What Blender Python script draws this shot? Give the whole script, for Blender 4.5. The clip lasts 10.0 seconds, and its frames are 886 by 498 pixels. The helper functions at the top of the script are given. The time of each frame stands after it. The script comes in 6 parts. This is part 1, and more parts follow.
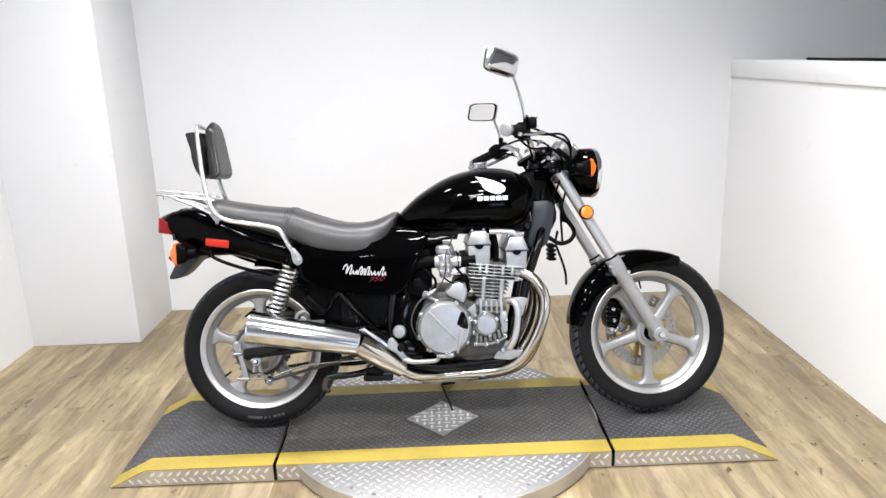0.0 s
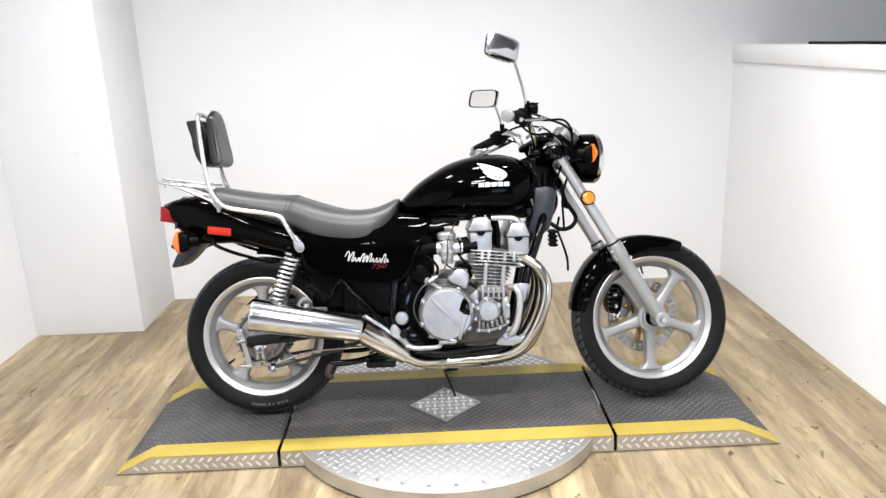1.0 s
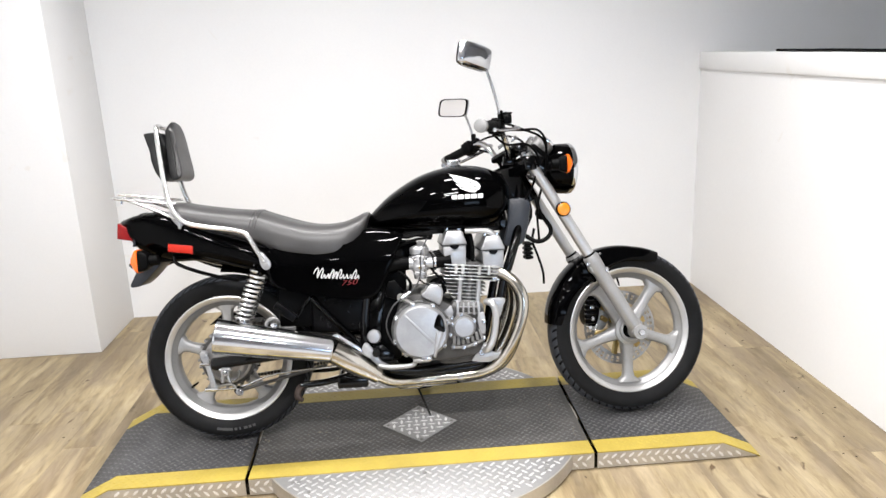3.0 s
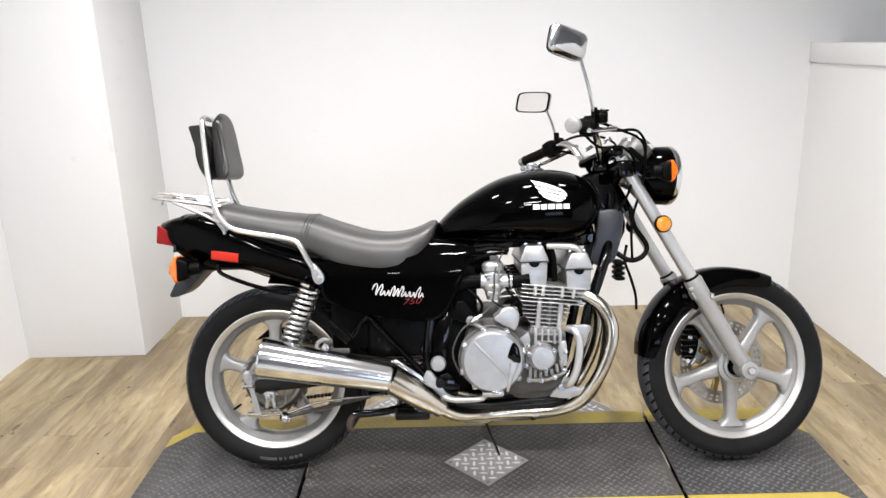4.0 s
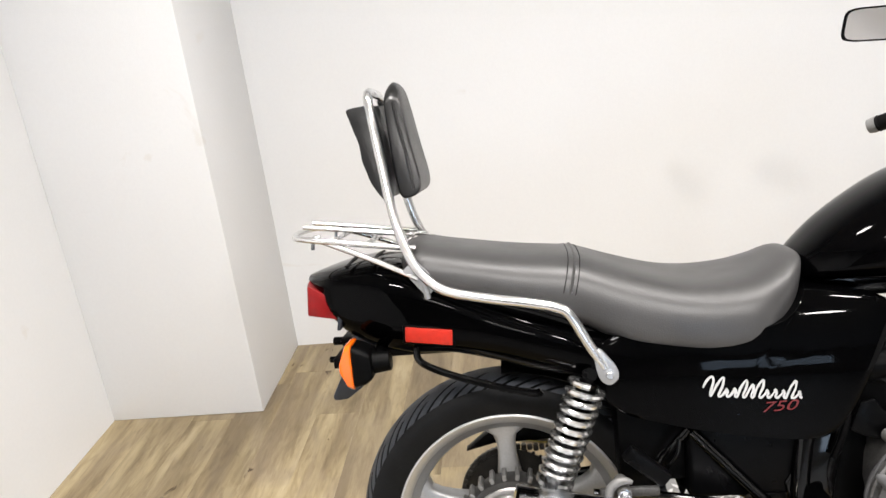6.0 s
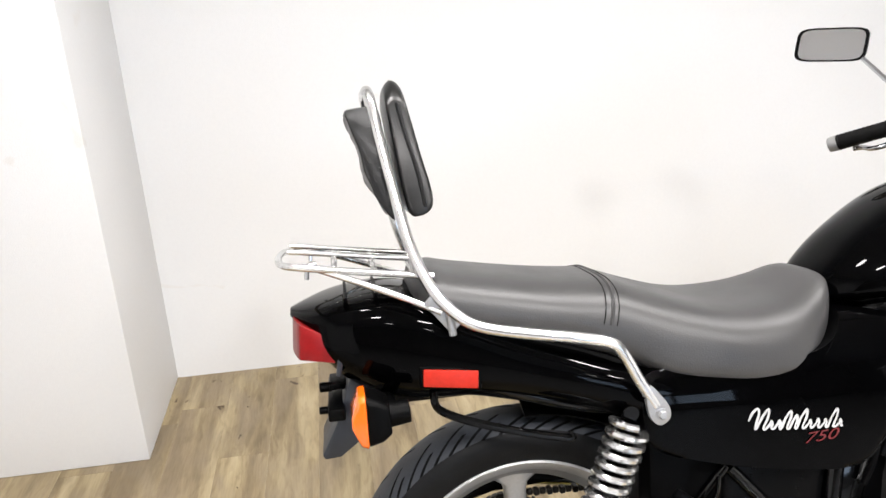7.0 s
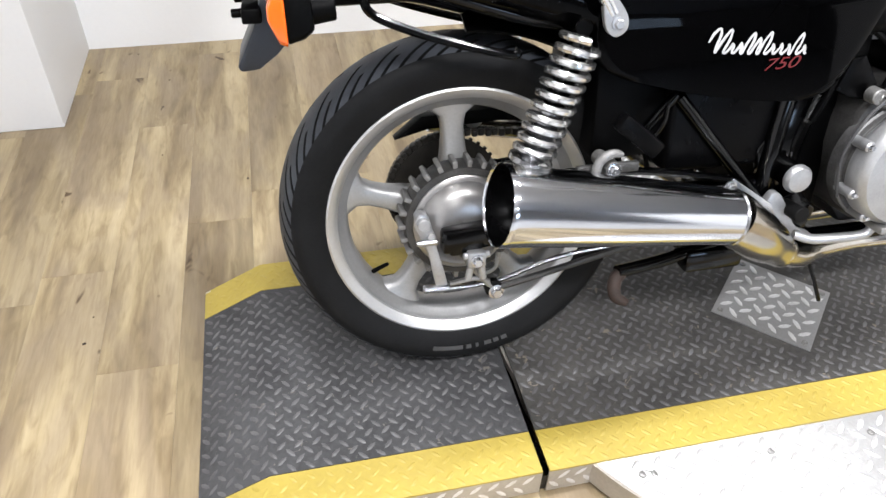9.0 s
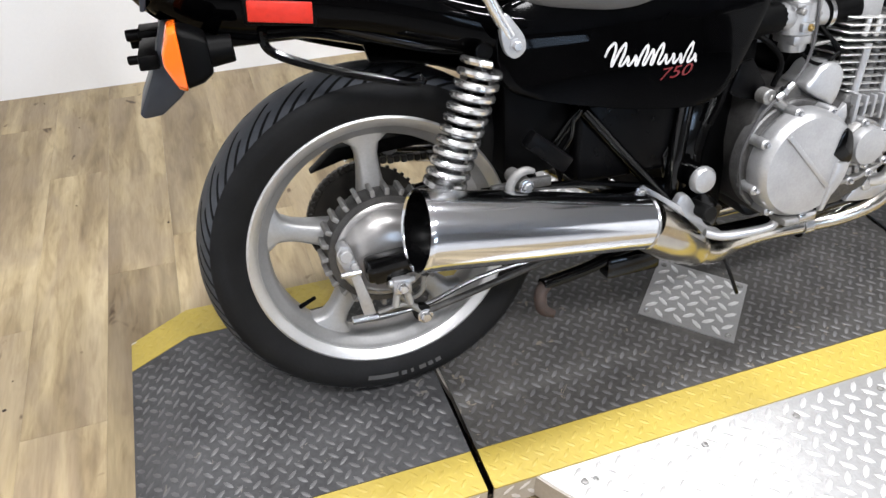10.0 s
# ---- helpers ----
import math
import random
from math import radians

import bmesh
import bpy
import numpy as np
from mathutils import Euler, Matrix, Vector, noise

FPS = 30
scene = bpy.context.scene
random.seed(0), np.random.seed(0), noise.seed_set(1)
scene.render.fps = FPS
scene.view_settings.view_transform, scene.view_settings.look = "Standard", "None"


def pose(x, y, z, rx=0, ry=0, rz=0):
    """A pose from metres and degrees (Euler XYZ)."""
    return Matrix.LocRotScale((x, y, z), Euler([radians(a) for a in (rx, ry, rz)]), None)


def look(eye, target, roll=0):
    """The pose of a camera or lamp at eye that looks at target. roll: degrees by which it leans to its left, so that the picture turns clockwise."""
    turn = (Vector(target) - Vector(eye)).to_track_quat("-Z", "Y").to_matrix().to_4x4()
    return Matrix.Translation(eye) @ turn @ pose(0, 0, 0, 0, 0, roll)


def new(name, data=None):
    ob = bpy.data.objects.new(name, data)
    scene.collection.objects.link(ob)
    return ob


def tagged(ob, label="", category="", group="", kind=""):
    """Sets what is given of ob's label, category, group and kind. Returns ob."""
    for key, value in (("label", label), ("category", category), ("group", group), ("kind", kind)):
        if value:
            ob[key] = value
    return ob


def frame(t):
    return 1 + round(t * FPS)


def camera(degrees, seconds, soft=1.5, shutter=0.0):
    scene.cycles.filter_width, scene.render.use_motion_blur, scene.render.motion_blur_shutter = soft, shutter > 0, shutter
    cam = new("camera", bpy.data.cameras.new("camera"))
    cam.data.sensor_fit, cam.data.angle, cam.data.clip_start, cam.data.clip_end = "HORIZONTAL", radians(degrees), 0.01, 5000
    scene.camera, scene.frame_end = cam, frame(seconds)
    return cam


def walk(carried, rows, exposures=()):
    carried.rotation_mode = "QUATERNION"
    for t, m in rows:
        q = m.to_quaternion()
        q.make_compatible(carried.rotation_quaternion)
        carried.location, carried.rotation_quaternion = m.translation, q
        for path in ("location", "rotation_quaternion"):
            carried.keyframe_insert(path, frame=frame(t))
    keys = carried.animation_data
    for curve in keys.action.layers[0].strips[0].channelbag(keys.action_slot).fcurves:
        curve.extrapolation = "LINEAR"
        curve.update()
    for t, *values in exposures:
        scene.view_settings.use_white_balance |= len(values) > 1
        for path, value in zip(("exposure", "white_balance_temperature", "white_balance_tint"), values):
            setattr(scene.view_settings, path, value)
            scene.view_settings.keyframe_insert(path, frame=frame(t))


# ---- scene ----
cam = camera(62.2, 10.0)
PATH = [
    (0, (0.147, 0.145, 1.407), (0.178, 2.078, 0.893), -1.9),
    (0.5, (0.154, 0.134, 1.401), (0.166, 2.066, 0.886), -2.6),
    (1, (0.145, 0.14, 1.4), (0.171, 2.065, 0.857), -2.3),
    (1.5, (0.145, 0.152, 1.4), (0.197, 2.076, 0.857), -2.6),
    (2, (0.157, 0.148, 1.406), (0.209, 2.079, 0.888), -2.7),
    (2.2, (0.167, 0.146, 1.402), (0.214, 2.078, 0.89), -3.0),
    (3.3, (0.08, 0.284, 1.404), (0.219, 2.202, 0.851), -2.2),
    (3.5, (0.06, 0.331, 1.401), (0.159, 2.242, 0.82), -2.3),
    (3.8, (0.067, 0.467, 1.407), (0.113, 2.377, 0.815), -2.1),
    (4, (0.075, 0.573, 1.39), (0.048, 2.497, 0.843), -1.8),
    (4.2, (0.074, 0.710, 1.376), (-0.088, 2.616, 0.790), -2.7),
    (4.5, (0.001, 0.849, 1.38), (-0.22, 2.762, 0.841), -4.0),
    (4.7, (-0.092, 0.930, 1.380), (-0.377, 2.823, 0.800), -5.2),
    (5, (-0.218, 1.052, 1.384), (-0.416, 2.94, 0.754), -7.1),
    (5.3, (-0.289, 1.195, 1.355), (-0.406, 3.077, 0.690), -5.5),
    (5.5, (-0.332, 1.306, 1.334), (-0.529, 3.185, 0.679), -6.5),
    (5.8, (-0.394, 1.487, 1.362), (-0.605, 3.387, 0.775), -6.3),
    (6, (-0.46, 1.57, 1.349), (-0.653, 3.442, 0.672), -6.7),
    (6.2, (-0.533, 1.635, 1.338), (-0.624, 3.534, 0.716), -4.6),
    (7.3, (-0.794, 1.787, 1.332), (-0.48, 3.602, 0.551), -2.5),
    (7.5, (-0.79, 1.795, 1.307), (-0.487, 3.572, 0.442), -2.1),
    (8, (-0.766, 1.802, 1.237), (-0.458, 3.476, 0.187), -1.3),
    (8.5, (-0.758, 1.791, 1.165), (-0.432, 3.358, -0.035), -0.3),
    (9, (-0.756, 1.783, 1.124), (-0.399, 3.256, -0.182), 1.9),
    (9.5, (-0.751, 1.784, 1.129), (-0.337, 3.284, -0.128), 2.2),
    (10, (-0.73, 1.778, 1.135), (-0.208, 3.24, -0.126), 0.6),
]
EXPOSURES = [(0.0, -0.13, 6450, 10), (1.0, -0.08, 6500, 10), (2.2, -0.08, 6550, 10), (3.3, -0.11, 6650, 10), (4.5, -0.18, 6700, 10), (5.5, -0.24, 6850, 10), (6.2, -0.18, 6850, 10),
             (7.5, 0.0, 6600, 10), (8.0, 0.02, 6550, 10), (9.0, -0.03, 6400, 10), (10.0, -0.10, 6400, 10)]
LAMP_W = {-1.7: 40.0, 0.85: 49.0, 2.75: 25.0}
walk(cam, [(t, look(eye, target, roll)) for t, eye, target, roll in PATH], EXPOSURES)

# ---- world and light ----
world = bpy.data.worlds.new("world")
scene.world = world
world.use_nodes = True
world.node_tree.nodes["Background"].inputs[0].default_value = (0.75, 0.82, 0.95, 1)
world.node_tree.nodes["Background"].inputs[1].default_value = 0.15

LAMP_Z = 2.78
LAMPS = [(x, y) for y in (-1.7, 0.85, 2.75) for x in (-0.95, 0.0, 0.95)]
for lx, ly in LAMPS:
    lamp = bpy.data.lights.new("ceiling_light", "AREA")
    lamp.shape, lamp.size, lamp.energy, lamp.color = "DISK", 0.24, LAMP_W[ly], (0.990, 0.98, 0.992)
    lamp.spread = radians(142)
    new("ceiling_light", lamp).matrix_world = pose(lx, ly, LAMP_Z - 0.012)

# ---- shaping tools ----
V = Vector


def part(name, bm, material, parent=None, label="", sharp=38):
    """Link a bmesh as one mesh object under a thing or a part."""
    bm.normal_update()
    for e in bm.edges:
        if len(e.link_faces) == 2 and e.calc_face_angle(0) > radians(sharp):
            e.smooth = False
    for f in bm.faces:
        f.smooth = True
    me = bpy.data.meshes.new(name)
    bm.to_mesh(me)
    bm.free()
    me.materials.append(material)
    ob = new(name, me)
    if parent:
        ob.parent = parent
    return tagged(ob, label)


def share(name, me, parent, m):
    ob = new(name, me)
    ob.parent = parent
    ob.matrix_basis = m
    return ob


def raw(name, verts, faces, material, parent=None, smooth=False):
    me = bpy.data.meshes.new(name)
    me.from_pydata(verts, [], faces)
    if smooth:
        me.polygons.foreach_set("use_smooth", [True] * len(me.polygons))
    me.materials.append(material)
    me.update()
    ob = new(name, me)
    if parent:
        ob.parent = parent
    return ob


def loft(rings, bm=None, caps=True, closed=True):
    bm = bm or bmesh.new()
    rows = [[bm.verts.new(p) for p in ring] for ring in rings]
    n = len(rows[0])
    for a, b in zip(rows, rows[1:]):
        for i in range(n if closed else n - 1):
            j = (i + 1) % n
            bm.faces.new((a[i], a[j], b[j], b[i]))
    if caps and closed:
        bm.faces.new(rows[0][::-1])
        bm.faces.new(rows[-1])
    bmesh.ops.recalc_face_normals(bm, faces=bm.faces[:])
    return bm


def spline(points, steps=6):
    """Catmull-Rom through points of any dimension."""
    p = [np.array(q, float) for q in points]
    p = [2 * p[0] - p[1]] + p + [2 * p[-1] - p[-2]]
    out = []
    for a, b, c, d in zip(p, p[1:], p[2:], p[3:]):
        for k in range(steps):
            t = k / steps
            out.append(0.5 * (2 * b + (c - a) * t + (2 * a - 5 * b + 4 * c - d) * t * t + (3 * b - a - 3 * c + d) * t**3))
    return out + [p[-2]]


def tube(points, r, segs=10, steps=6, bm=None, caps=True):
    """A round tube along a smooth path; r is one radius or one for each point."""
    rs = [r] * len(points) if isinstance(r, (int, float)) else r
    path = spline([(*p, q) for p, q in zip(points, rs)], steps) if steps > 1 else [np.array((*p, q)) for p, q in zip(points, rs)]
    pos = [V(p[:3]) for p in path]
    rings, up = [], None
    for i, p in enumerate(pos):
        d = (pos[min(i + 1, len(pos) - 1)] - pos[max(i - 1, 0)]).normalized()
        if up is None:
            up = d.orthogonal().normalized()
        up = (up - d * up.dot(d)).normalized()
        side = d.cross(up)
        q = max(float(path[i][3]), 1e-4)
        rings.append([p + q * (math.cos(a) * up + math.sin(a) * side) for a in (2 * math.pi * k / segs for k in range(segs))])
    return loft(rings, bm, caps)


def lathe(profile, m=None, segs=32, bm=None, caps=True):
    """Turn (radius, height) pairs about z, then lay them by m."""
    m = m or Matrix()
    rings = [[m @ V((max(r, 1e-4) * math.cos(a), max(r, 1e-4) * math.sin(a), h)) for a in (2 * math.pi * k / segs for k in range(segs))] for r, h in profile]
    return loft(rings, bm, caps)


def ring_lathe(profile, m=None, segs=64, bm=None):
    """A closed profile turned about z: a hollow ring."""
    return lathe(list(profile) + [profile[0]], m, segs, bm, caps=False)


def bevelled(bm, width, segs=2, angle=30):
    bm.normal_update()
    edges = [e for e in bm.edges if len(e.link_faces) == 2 and e.calc_face_angle(0) > radians(angle)]
    if width and edges:
        bmesh.ops.bevel(bm, geom=edges, offset=width, segments=segs, profile=0.5, affect="EDGES", clamp_overlap=True)
    return bm


def merge(*bms):
    """All the given bmeshes as one."""
    out = bms[0]
    for b in bms[1:]:
        me = bpy.data.meshes.new("tmp")
        b.to_mesh(me)
        b.free()
        out.from_mesh(me)
        bpy.data.meshes.remove(me)
    return out


def moved(bm, m):
    bmesh.ops.transform(bm, matrix=m, verts=bm.verts[:])
    return bm


def plate(poly, y0, y1, bevel=0.004, segs=2, angle=30):
    """A polygon of the x-z plane with depth from y0 to y1."""
    bm = loft([[V((x, y0, z)) for x, z in poly], [V((x, y1, z)) for x, z in poly]])
    return bevelled(bm, bevel, segs, angle)


def rbox(x0, x1, y0, y1, z0, z1, bevel=0.004, segs=2):
    return plate([(x0, z0), (x1, z0), (x1, z1), (x0, z1)], y0, y1, bevel, segs)


def smooth_poly(poly, steps=4):
    q = spline(list(poly) + [poly[0]], steps)
    return [tuple(p) for p in q[:-1]]


def spow(v, e):
    return math.copysign(abs(v) ** e, v)


class Hull:
    """A body lofted along x through rows of (x, top, bottom, half width, height of the widest, fullness)."""

    def __init__(self, rows):
        self.rows = spline(rows, 6)

    def at(self, x):
        xs = [r[0] for r in self.rows]
        if xs[0] > xs[-1]:
            return [np.interp(x, xs[::-1], [r[k] for r in self.rows][::-1]) for k in range(1, 6)]
        return [np.interp(x, xs, [r[k] for r in self.rows]) for k in range(1, 6)]

    def y(self, x, z):
        zt, zb, w, zw, n = self.at(x)
        q = min(abs((z - zw) / ((zt - zw) if z > zw else (zw - zb))), 0.999)
        return w * (1 - q**n) ** (1 / n)

    def mesh(self, segs=40, shape=None):
        rings = []
        for x, zt, zb, w, zw, n in self.rows:
            ring = []
            for k in range(segs):
                a = 2 * math.pi * k / segs
                c, s = math.cos(a), math.sin(a)
                y, z = w * spow(c, 2 / n), zw + ((zt - zw) if s > 0 else (zw - zb)) * spow(s, 2 / n)
                ring.append(V(shape(x, y, z) if shape else (x, y, z)))
            rings.append(ring)
        return loft(rings)


RIGHT = Matrix.Rotation(radians(90), 4, "X")  # a lathe's height then points to the machine's right side (-y)


def side_at(x, y, z, turn=0.0):
    return Matrix.Translation((x, y, z)) @ RIGHT @ Matrix.Rotation(radians(turn), 4, "Z")


def along(p, q):
    """The pose of a lathe that starts at p and points to q, and the way's length."""
    d = V(q) - V(p)
    return Matrix.Translation(p) @ d.to_track_quat("Z", "Y").to_matrix().to_4x4(), d.length


def rod(p, q, r, r2=None, segs=14, bm=None, cham=0.0015):
    m, n = along(p, q)
    r2 = r if r2 is None else r2
    return lathe([(r - cham, 0), (r, cham), (r2, n - cham), (r2 - cham, n)], m, segs, bm)


def thing(name, m=None, label="", category="", group="", kind=""):
    ob = new(name)
    ob.empty_display_size = 0.1
    if m is not None:
        ob.matrix_basis = m
    return tagged(ob, label, category, group, kind)


# ---- materials ----
def material(name, colour, rough=0.5, metal=0.0, colour2=None, scale=8.0, fine=120.0, vary=0.12, bump=0.0, bump_scale=None, coat=0.0,
             stretch=(1, 1, 1), spec=0.5, rough_vary=0.1, pick=0.0, trans=0.0, spots=None, spot_scale=9.0, spot_edge=0.70):
    """A Principled surface with stains at a large scale and grain at a fine one."""
    m = bpy.data.materials.new(name)
    m.use_nodes = True
    nt = m.node_tree
    n, ln = nt.nodes, nt.links
    b = n["Principled BSDF"]
    b.inputs["Metallic"].default_value = metal
    b.inputs["Specular IOR Level"].default_value = spec
    b.inputs["Coat Weight"].default_value = coat
    b.inputs["Coat Roughness"].default_value = 0.03
    b.inputs["Transmission Weight"].default_value = trans
    co = n.new("ShaderNodeTexCoord")
    mp = n.new("ShaderNodeMapping")
    mp.inputs["Scale"].default_value = stretch
    ln.new(co.outputs["Object"], mp.inputs["Vector"])
    big, small = n.new("ShaderNodeTexNoise"), n.new("ShaderNodeTexNoise")
    big.inputs["Scale"].default_value, small.inputs["Scale"].default_value = scale, fine
    big.inputs["Detail"].default_value, small.inputs["Detail"].default_value = 5, 3
    for t in (big, small):
        ln.new(mp.outputs[0], t.inputs["Vector"])
    half = n.new("ShaderNodeMath")
    half.operation = "MULTIPLY_ADD"
    half.inputs[1].default_value = 0.35
    ln.new(small.outputs[0], half.inputs[0])
    scaled = n.new("ShaderNodeMath")
    scaled.operation = "MULTIPLY"
    scaled.inputs[1].default_value = 0.65
    ln.new(big.outputs[0], scaled.inputs[0])
    ln.new(scaled.outputs[0], half.inputs[2])
    ramp = n.new("ShaderNodeMapRange")
    ramp.inputs["From Min"].default_value, ramp.inputs["From Max"].default_value = 0.3, 0.7
    ln.new(half.outputs[0], ramp.inputs["Value"])
    mix = n.new("ShaderNodeMix")
    mix.data_type = "RGBA"
    c2 = colour2 or tuple(c * (1 - vary) for c in colour)
    mix.inputs["A"].default_value, mix.inputs["B"].default_value = (*colour, 1), (*c2, 1)
    ln.new(ramp.outputs[0], mix.inputs["Factor"])
    colour_out = mix.outputs["Result"]
    if spots:
        t, r, x = n.new("ShaderNodeTexNoise"), n.new("ShaderNodeMapRange"), n.new("ShaderNodeMix")
        t.inputs["Scale"].default_value, t.inputs["Detail"].default_value, t.inputs["Distortion"].default_value = spot_scale, 6, 1.2
        r.inputs["From Min"].default_value, r.inputs["From Max"].default_value = spot_edge, spot_edge + 0.05
        ln.new(mp.outputs[0], t.inputs["Vector"])
        ln.new(t.outputs[0], r.inputs["Value"])
        x.data_type = "RGBA"
        x.inputs["B"].default_value = (*spots, 1)
        ln.new(colour_out, x.inputs["A"])
        ln.new(r.outputs[0], x.inputs["Factor"])
        colour_out = x.outputs["Result"]
    if pick:
        info, hue = n.new("ShaderNodeObjectInfo"), n.new("ShaderNodeHueSaturation")
        rng = n.new("ShaderNodeMapRange")
        rng.inputs["To Min"].default_value, rng.inputs["To Max"].default_value = 1 - pick, 1 + pick
        ln.new(info.outputs["Random"], rng.inputs["Value"])
        ln.new(rng.outputs[0], hue.inputs["Value"])
        ln.new(colour_out, hue.inputs["Color"])
        colour_out = hue.outputs[0]
    ln.new(colour_out, b.inputs["Base Color"])
    rr = n.new("ShaderNodeMapRange")
    rr.inputs["To Min"].default_value, rr.inputs["To Max"].default_value = max(rough * (1 - rough_vary), 0.01), min(rough * (1 + rough_vary), 1)
    ln.new(big.outputs[0], rr.inputs["Value"])
    ln.new(rr.outputs[0], b.inputs["Roughness"])
    if bump:
        bp = n.new("ShaderNodeBump")
        bp.inputs["Strength"].default_value = 1
        bp.inputs["Distance"].default_value = bump
        if bump_scale:
            t = n.new("ShaderNodeTexNoise")
            t.inputs["Scale"].default_value, t.inputs["Detail"].default_value = bump_scale, 4
            ln.new(mp.outputs[0], t.inputs["Vector"])
            ln.new(t.outputs[0], bp.inputs["Height"])
        else:
            ln.new(small.outputs[0], bp.inputs["Height"])
        ln.new(bp.outputs[0], b.inputs["Normal"])
    return m


def glowing(name, colour, strength):
    m = bpy.data.materials.new(name)
    m.use_nodes = True
    b = m.node_tree.nodes["Principled BSDF"]
    b.inputs["Base Color"].default_value = (*colour, 1)
    b.inputs["Emission Color"].default_value = (*colour, 1)
    b.inputs["Emission Strength"].default_value = strength
    return m


def wood_floor():
    """Weathered oak-look vinyl boards: long grain, grey wash and a few knots."""
    m = bpy.data.materials.new("vinyl_boards")
    m.use_nodes = True
    n, ln = m.node_tree.nodes, m.node_tree.links
    b = n["Principled BSDF"]
    co, info = n.new("ShaderNodeTexCoord"), n.new("ShaderNodeObjectInfo")
    shift = n.new("ShaderNodeVectorMath")
    shift.operation = "MULTIPLY_ADD"
    comb = n.new("ShaderNodeCombineXYZ")
    for k in range(3):
        ln.new(info.outputs["Random"], comb.inputs[k])
    shift.inputs[1].default_value = (37, 53, 11)
    ln.new(comb.outputs[0], shift.inputs[0])
    ln.new(co.outputs["Object"], shift.inputs[2])
    def noise_at(scale, stretch, detail=4, dist=0.0):
        mp, t = n.new("ShaderNodeMapping"), n.new("ShaderNodeTexNoise")
        mp.inputs["Scale"].default_value = stretch
        t.inputs["Scale"].default_value, t.inputs["Detail"].default_value, t.inputs["Distortion"].default_value = scale, detail, dist
        ln.new(shift.outputs[0], mp.inputs["Vector"])
        ln.new(mp.outputs[0], t.inputs["Vector"])
        return t.outputs[0]
    def ramp(src, stops):
        r = n.new("ShaderNodeValToRGB")
        r.color_ramp.elements[0].position, r.color_ramp.elements[0].color = stops[0][0], (*stops[0][1], 1)
        r.color_ramp.elements[1].position, r.color_ramp.elements[1].color = stops[-1][0], (*stops[-1][1], 1)
        for p, c in stops[1:-1]:
            e = r.color_ramp.elements.new(p)
            e.color = (*c, 1)
        ln.new(src, r.inputs[0])
        return r.outputs[0]
    def mixed(kind, fac, a, c):
        x = n.new("ShaderNodeMix")
        x.data_type, x.blend_type = "RGBA", kind
        if isinstance(fac, float):
            x.inputs["Factor"].default_value = fac
        else:
            ln.new(fac, x.inputs["Factor"])
        for key, v in (("A", a), ("B", c)):
            if isinstance(v, tuple):
                x.inputs[key].default_value = (*v, 1)
            else:
                ln.new(v, x.inputs[key])
        return x.outputs["Result"]
    bands = noise_at(2.4, (6.5, 0.70, 1), 5, 0.4)
    grain = noise_at(4.0, (9.0, 2.0, 1), 9, 0.9)
    wash = noise_at(2.2, (3.4, 1.2, 1), 9, 0.9)
    fine = noise_at(40, (5, 0.5, 1), 3)
    base = ramp(bands, [(0.34, WOOD[0]), (0.46, WOOD[1]), (0.56, WOOD[2]), (0.68, WOOD[3])])
    base = mixed("MULTIPLY", 0.75, base, ramp(grain, [(0.30, (0.60, 0.56, 0.52)), (0.52, (1, 1, 1))]))
    base = mixed("MIX", ramp(wash, [(0.44, (0, 0, 0)), (0.62, (0.50, 0.50, 0.50))]), base, WOOD_GREY)
    base = mixed("MULTIPLY", 0.45, base, ramp(fine, [(0.3, (0.74, 0.72, 0.68)), (0.6, (1, 1, 1))]))
    knots = noise_at(11.0, (1.5, 0.8, 1), 3, 0.6)
    base = mixed("MULTIPLY", 1.0, base, ramp(knots, [(0.255, (0.30, 0.24, 0.19)), (0.305, (1, 1, 1))]))
    hue, rng = n.new("ShaderNodeHueSaturation"), n.new("ShaderNodeMapRange")
    rng.inputs["To Min"].default_value, rng.inputs["To Max"].default_value = 0.84, 1.12
    ln.new(info.outputs["Random"], rng.inputs["Value"])
    ln.new(rng.outputs[0], hue.inputs["Value"])
    ln.new(base, hue.inputs["Color"])
    ln.new(hue.outputs[0], b.inputs["Base Color"])
    b.inputs["Roughness"].default_value = 0.42
    b.inputs["Specular IOR Level"].default_value = 0.35
    bp = n.new("ShaderNodeBump")
    bp.inputs["Strength"].default_value, bp.inputs["Distance"].default_value = 0.6, 0.0008
    ln.new(grain, bp.inputs["Height"])
    ln.new(bp.outputs[0], b.inputs["Normal"])
    return m


WOOD = [(0.188, 0.140, 0.080), (0.272, 0.212, 0.122), (0.352, 0.281, 0.164), (0.412, 0.335, 0.208)]
WOOD_GREY = (0.235, 0.186, 0.129)
BOARDS = wood_floor()
WALL = material("white_wall_paint", (0.785, 0.79, 0.795), 0.62, scale=1.3, fine=90, vary=0.05, bump=0.0006, bump_scale=260, spots=(0.735, 0.725, 0.71), spot_scale=4.5, spot_edge=0.70)
DIM_WALL = material("shop_wall_paint", (0.69, 0.67, 0.645), 0.7, scale=1.0, vary=0.15, bump=0.001)
GREY_FLOOR = material("unseen_grey_floor", (0.36, 0.36, 0.365), 0.45, colour2=(0.27, 0.268, 0.265), scale=1.2, fine=40, bump=0.0004)
CEILING = material("ceiling_paint", (0.68, 0.67, 0.66), 0.8, scale=1.5, vary=0.06, bump=0.0008)
BLACK = material("black_gloss_paint", (0.0005, 0.0005, 0.0006), 0.035, scale=5, fine=60, vary=0.2, spec=0.065, rough_vary=0.4)
